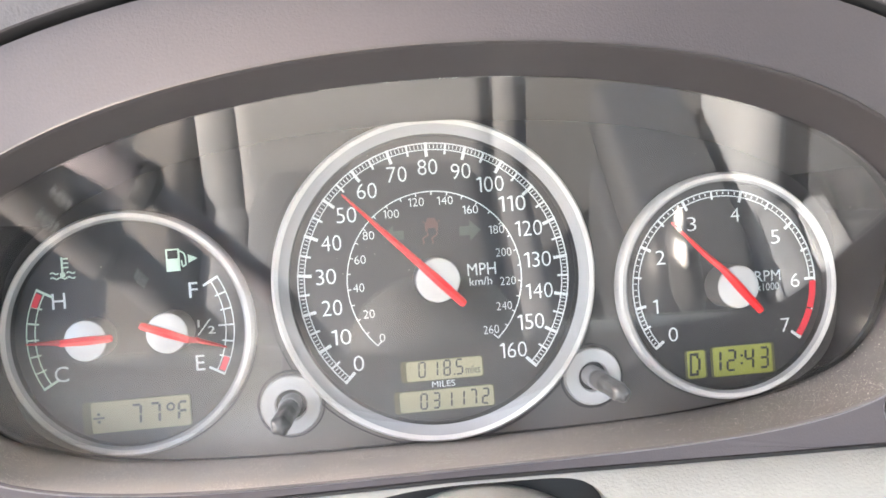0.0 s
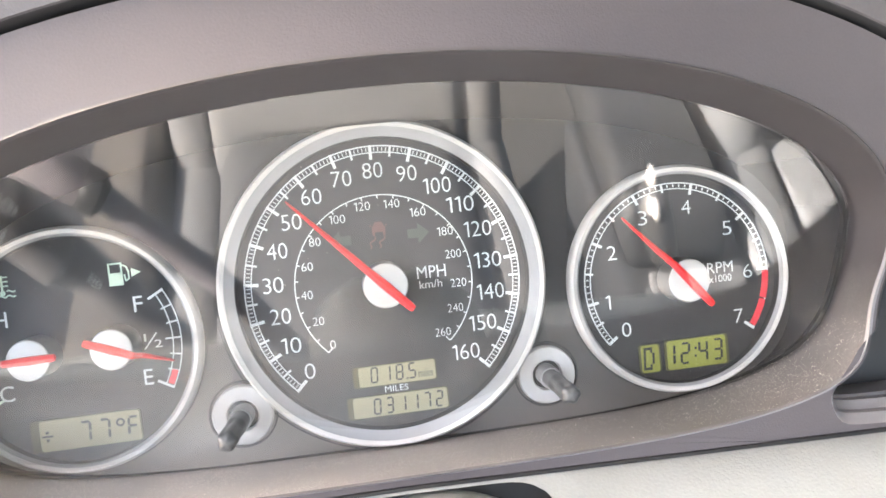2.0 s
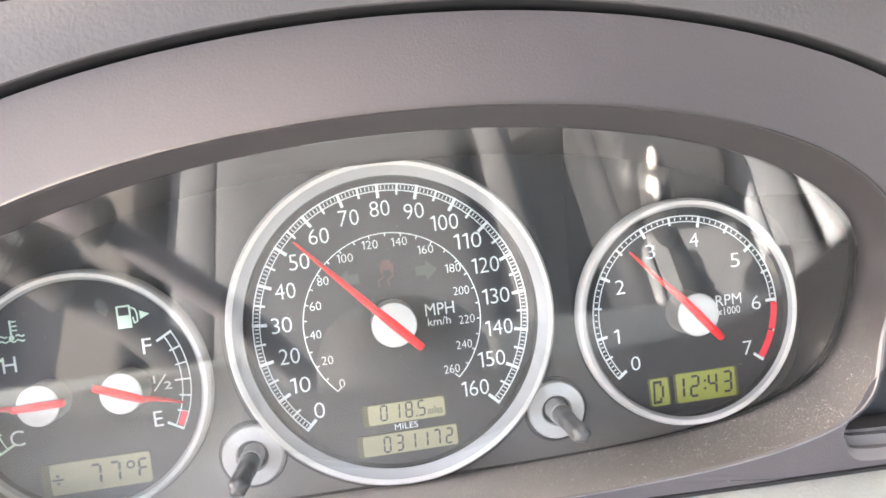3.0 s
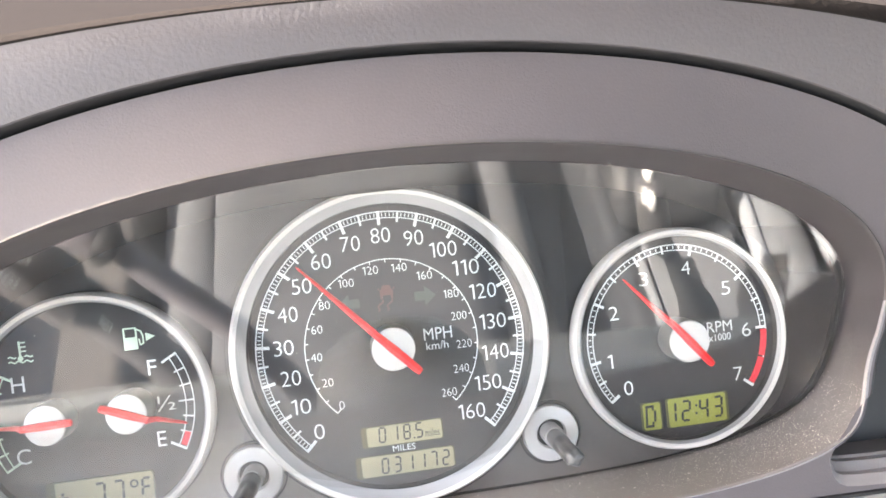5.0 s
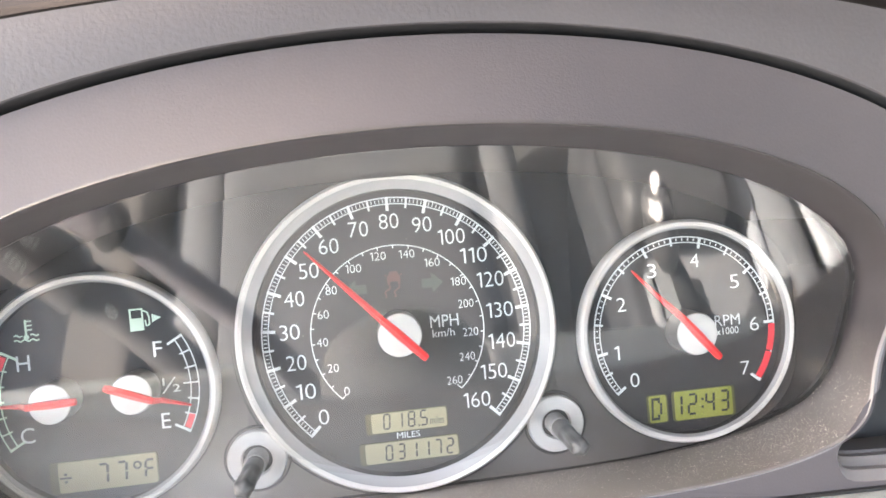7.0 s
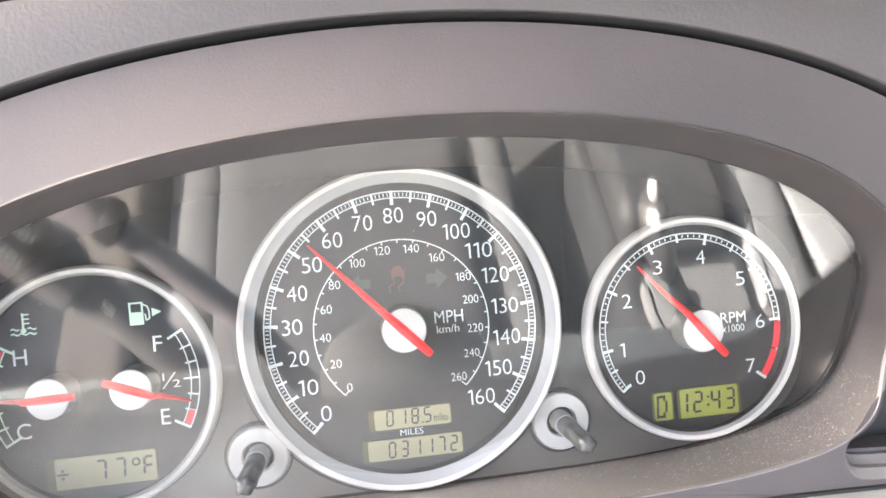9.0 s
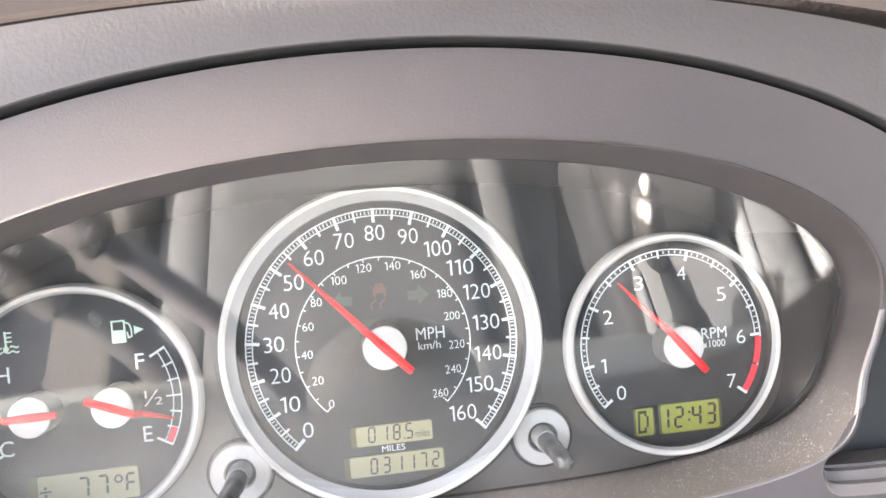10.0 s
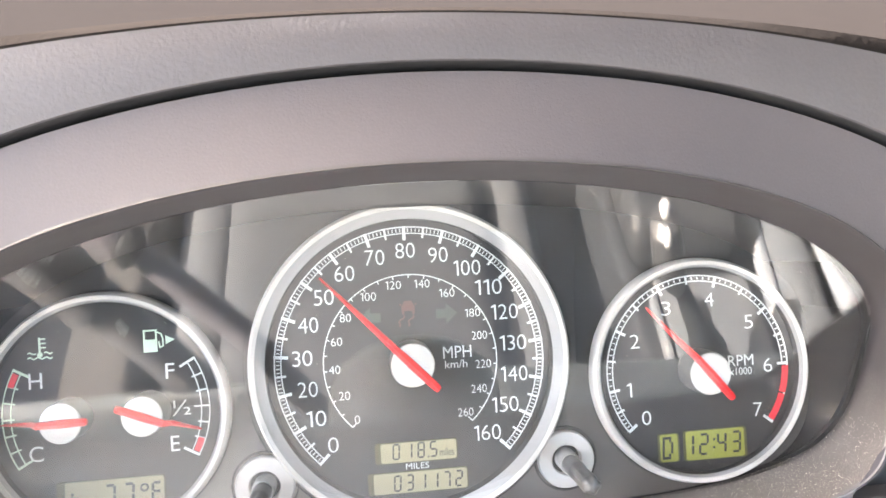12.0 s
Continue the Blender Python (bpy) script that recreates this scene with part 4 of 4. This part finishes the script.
for u, v, w, r, name in ((-0.0800, 0.022, 0.133, 0.0056, "cap"), (-0.0805, 0.034, 0.121, 0.0050, "button")):
    bm = bmesh.new()
    bmesh.ops.create_uvsphere(bm, u_segments=24, v_segments=16, radius=r)
    bmesh.ops.transform(bm, matrix=Matrix.Translation((u, v, w)) @ Matrix.Diagonal((1, 1.1, 1.25, 1)), verts=bm.verts)
    part(name, bm, COLLAR, lever, "satin silver " + name)

# ---- control stalks beside the column, mirrored in the cover lens ----
stalk = new("indicator_stalk")
stalk.location = (-0.100, -0.165, 0.900)
tagged(stalk, "grey indicator stalk with white lamp symbols on its switch end", "control stalk")
bm = bmesh.new()
tube(bm, [(0.03, -0.004, -0.035), (0.0, 0.0, 0.0), (-0.040, 0.008, 0.045), (-0.054, 0.011, 0.060), (-0.057, 0.012, 0.063)], (0.0085, 0.0085, 0.0095, 0.0105, 0.009))
part("arm", bm, STALK_GREY, stalk)
bm = bmesh.new()
tube(bm, [(-0.056, 0.012, 0.062), (-0.059, 0.0125, 0.065), (-0.092, 0.021, 0.104), (-0.104, 0.024, 0.118), (-0.110, 0.025, 0.124), (-0.113, 0.0255, 0.127)], (0.010, 0.0135, 0.0140, 0.0135, 0.010, 0.003))
switch = part("light_switch", bm, STALK_GREY, stalk, "grey rotary light switch")
ax, face = Vector((-0.63, 0.16, 0.75)).normalized(), Vector((0.38, 0.90, 0.20))
face = (face - ax * face.dot(ax)).normalized()
across = ax.cross(face)
for holder, f, side, size in ((switch, 0.1195, 0.0052, 0.0032), (switch, 0.1195, -0.0052, 0.0032), (stalk, 0.073, 0.0, 0.0022)):
    base = Vector((0, 0.0005, 0)) + ax * f + across * side + face * (0.0146 if side else 0.0124)
    bm = bmesh.new()
    for u0, v0, u1, v1 in ((-0.5, 0.5, 0.5, 0.5), (-0.5, -0.5, 0.5, -0.5), (0.5, -0.5, 0.5, 0.5), (-0.5, -0.5, -0.5, 0.5), (-0.2, 1.6, -0.2, 0.9), (0.2, 1.6, 0.2, 0.9), (-0.5, 1.6, -0.5, 0.9), (-0.6, -1.2, 0.6, -1.2)):
        q0, q1 = base + (ax * v0 + across * u0) * size, base + (ax * v1 + across * u1) * size
        d = (q1 - q0).cross(face).normalized() * (0.26 * size)
        bm.faces.new([bm.verts.new(q) for q in (q0 - d, q1 - d, q1 + d, q0 + d)])
    part("lamp_symbol", bm, INK, holder, "white printed lamp symbol", smooth=False)
wiper = new("control_stalk")
wiper.location = (-0.1245, -0.127, 1.003)
tagged(wiper, "pale grey control stalk with a black collar at its bend", "control stalk")
bm = bmesh.new()
tube(bm, [(0.085, -0.016, -0.095), (0.045, -0.008, -0.047), (0.018, -0.003, -0.020), (0.003, 0.0, -0.003)], (0.0060, 0.0060, 0.0058, 0.0055))
part("arm", bm, STALK_PALE, wiper)
bm = bmesh.new()
tube(bm, [(0.004, 0.0, -0.004), (0.002, 0.0, -0.002), (-0.002, 0.0, 0.001), (-0.004, 0.0, 0.003)], (0.006, 0.0095, 0.0095, 0.008))
part("collar", bm, BLACK, wiper, "black collar at the bend")
bm = bmesh.new()
tube(bm, [(-0.003, 0.0, 0.002), (-0.006, 0.0, 0.004), (-0.030, 0.001, 0.021), (-0.036, 0.001, 0.025)], (0.008, 0.0088, 0.0088, 0.006))
part("head", bm, STALK_PALE, wiper)

# ---- open tray beside the gauges ----
tray = thing("dash_tray", "dark recessed tray with a ribbed pale grey sill beside the binnacle", "dash tray")
def mouth_loop(rise, back_by, inset):
    """The mouth's outline, moved back into the dash; its bottom run rises in steps."""
    n = len(mouth)
    lp = []
    for i, (x, z) in enumerate(mouth):
        (xa, za), (xb, zb) = mouth[i - 1], mouth[(i + 1) % n]
        d = Vector((xb - xa, zb - za)).normalized()
        low = min(1, max(0, (-0.0560 - z) / 0.006)) if x < 0.2236 else 0
        lp.append((x - d.y * inset + (0.8 * back_by if i < side_n + 4 else 0.4 * back_by if i < side_n + 8 else 0), corner_y(x, z) + back_by, z + d.x * inset + rise * low))
    return lp


steps = [mouth_loop(*k) for k in ((0, 0, 0), (0.0003, 0.0003, 0.0003), (0.0012, 0.0012, 0.0005), (0.0030, 0.0022, 0.0005), (0.0034, 0.0045, 0.0006), (0.0040, 0.0050, 0.0006), (0.0064, 0.0062, 0.0007), (0.0068, 0.0085, 0.0007), (0.0076, 0.0092, 0.0008), (0.0078, 0.0220, 0.0008))]
lo, hi = side_n + 4, side_n + 14
bm = bmesh.new()
loft(bm, [lp[lo:hi + 1] for lp in steps], closed=False)
part("sill", bm, LIP, tray, "grey stepped sill")
bm = bmesh.new()
rows = loft(bm, [lp[hi:] + lp[:lo + 1] for lp in steps], closed=False)
part("tray_wall", bm, TRAY, tray)
bm = bmesh.new()
bm.faces.new([bm.verts.new((x * 1.0, y - 0.0002, z)) for x, y, z in steps[-1]])
bmesh.ops.triangulate(bm, faces=bm.faces)
part("tray_back", bm, TRAY, tray, smooth=False)
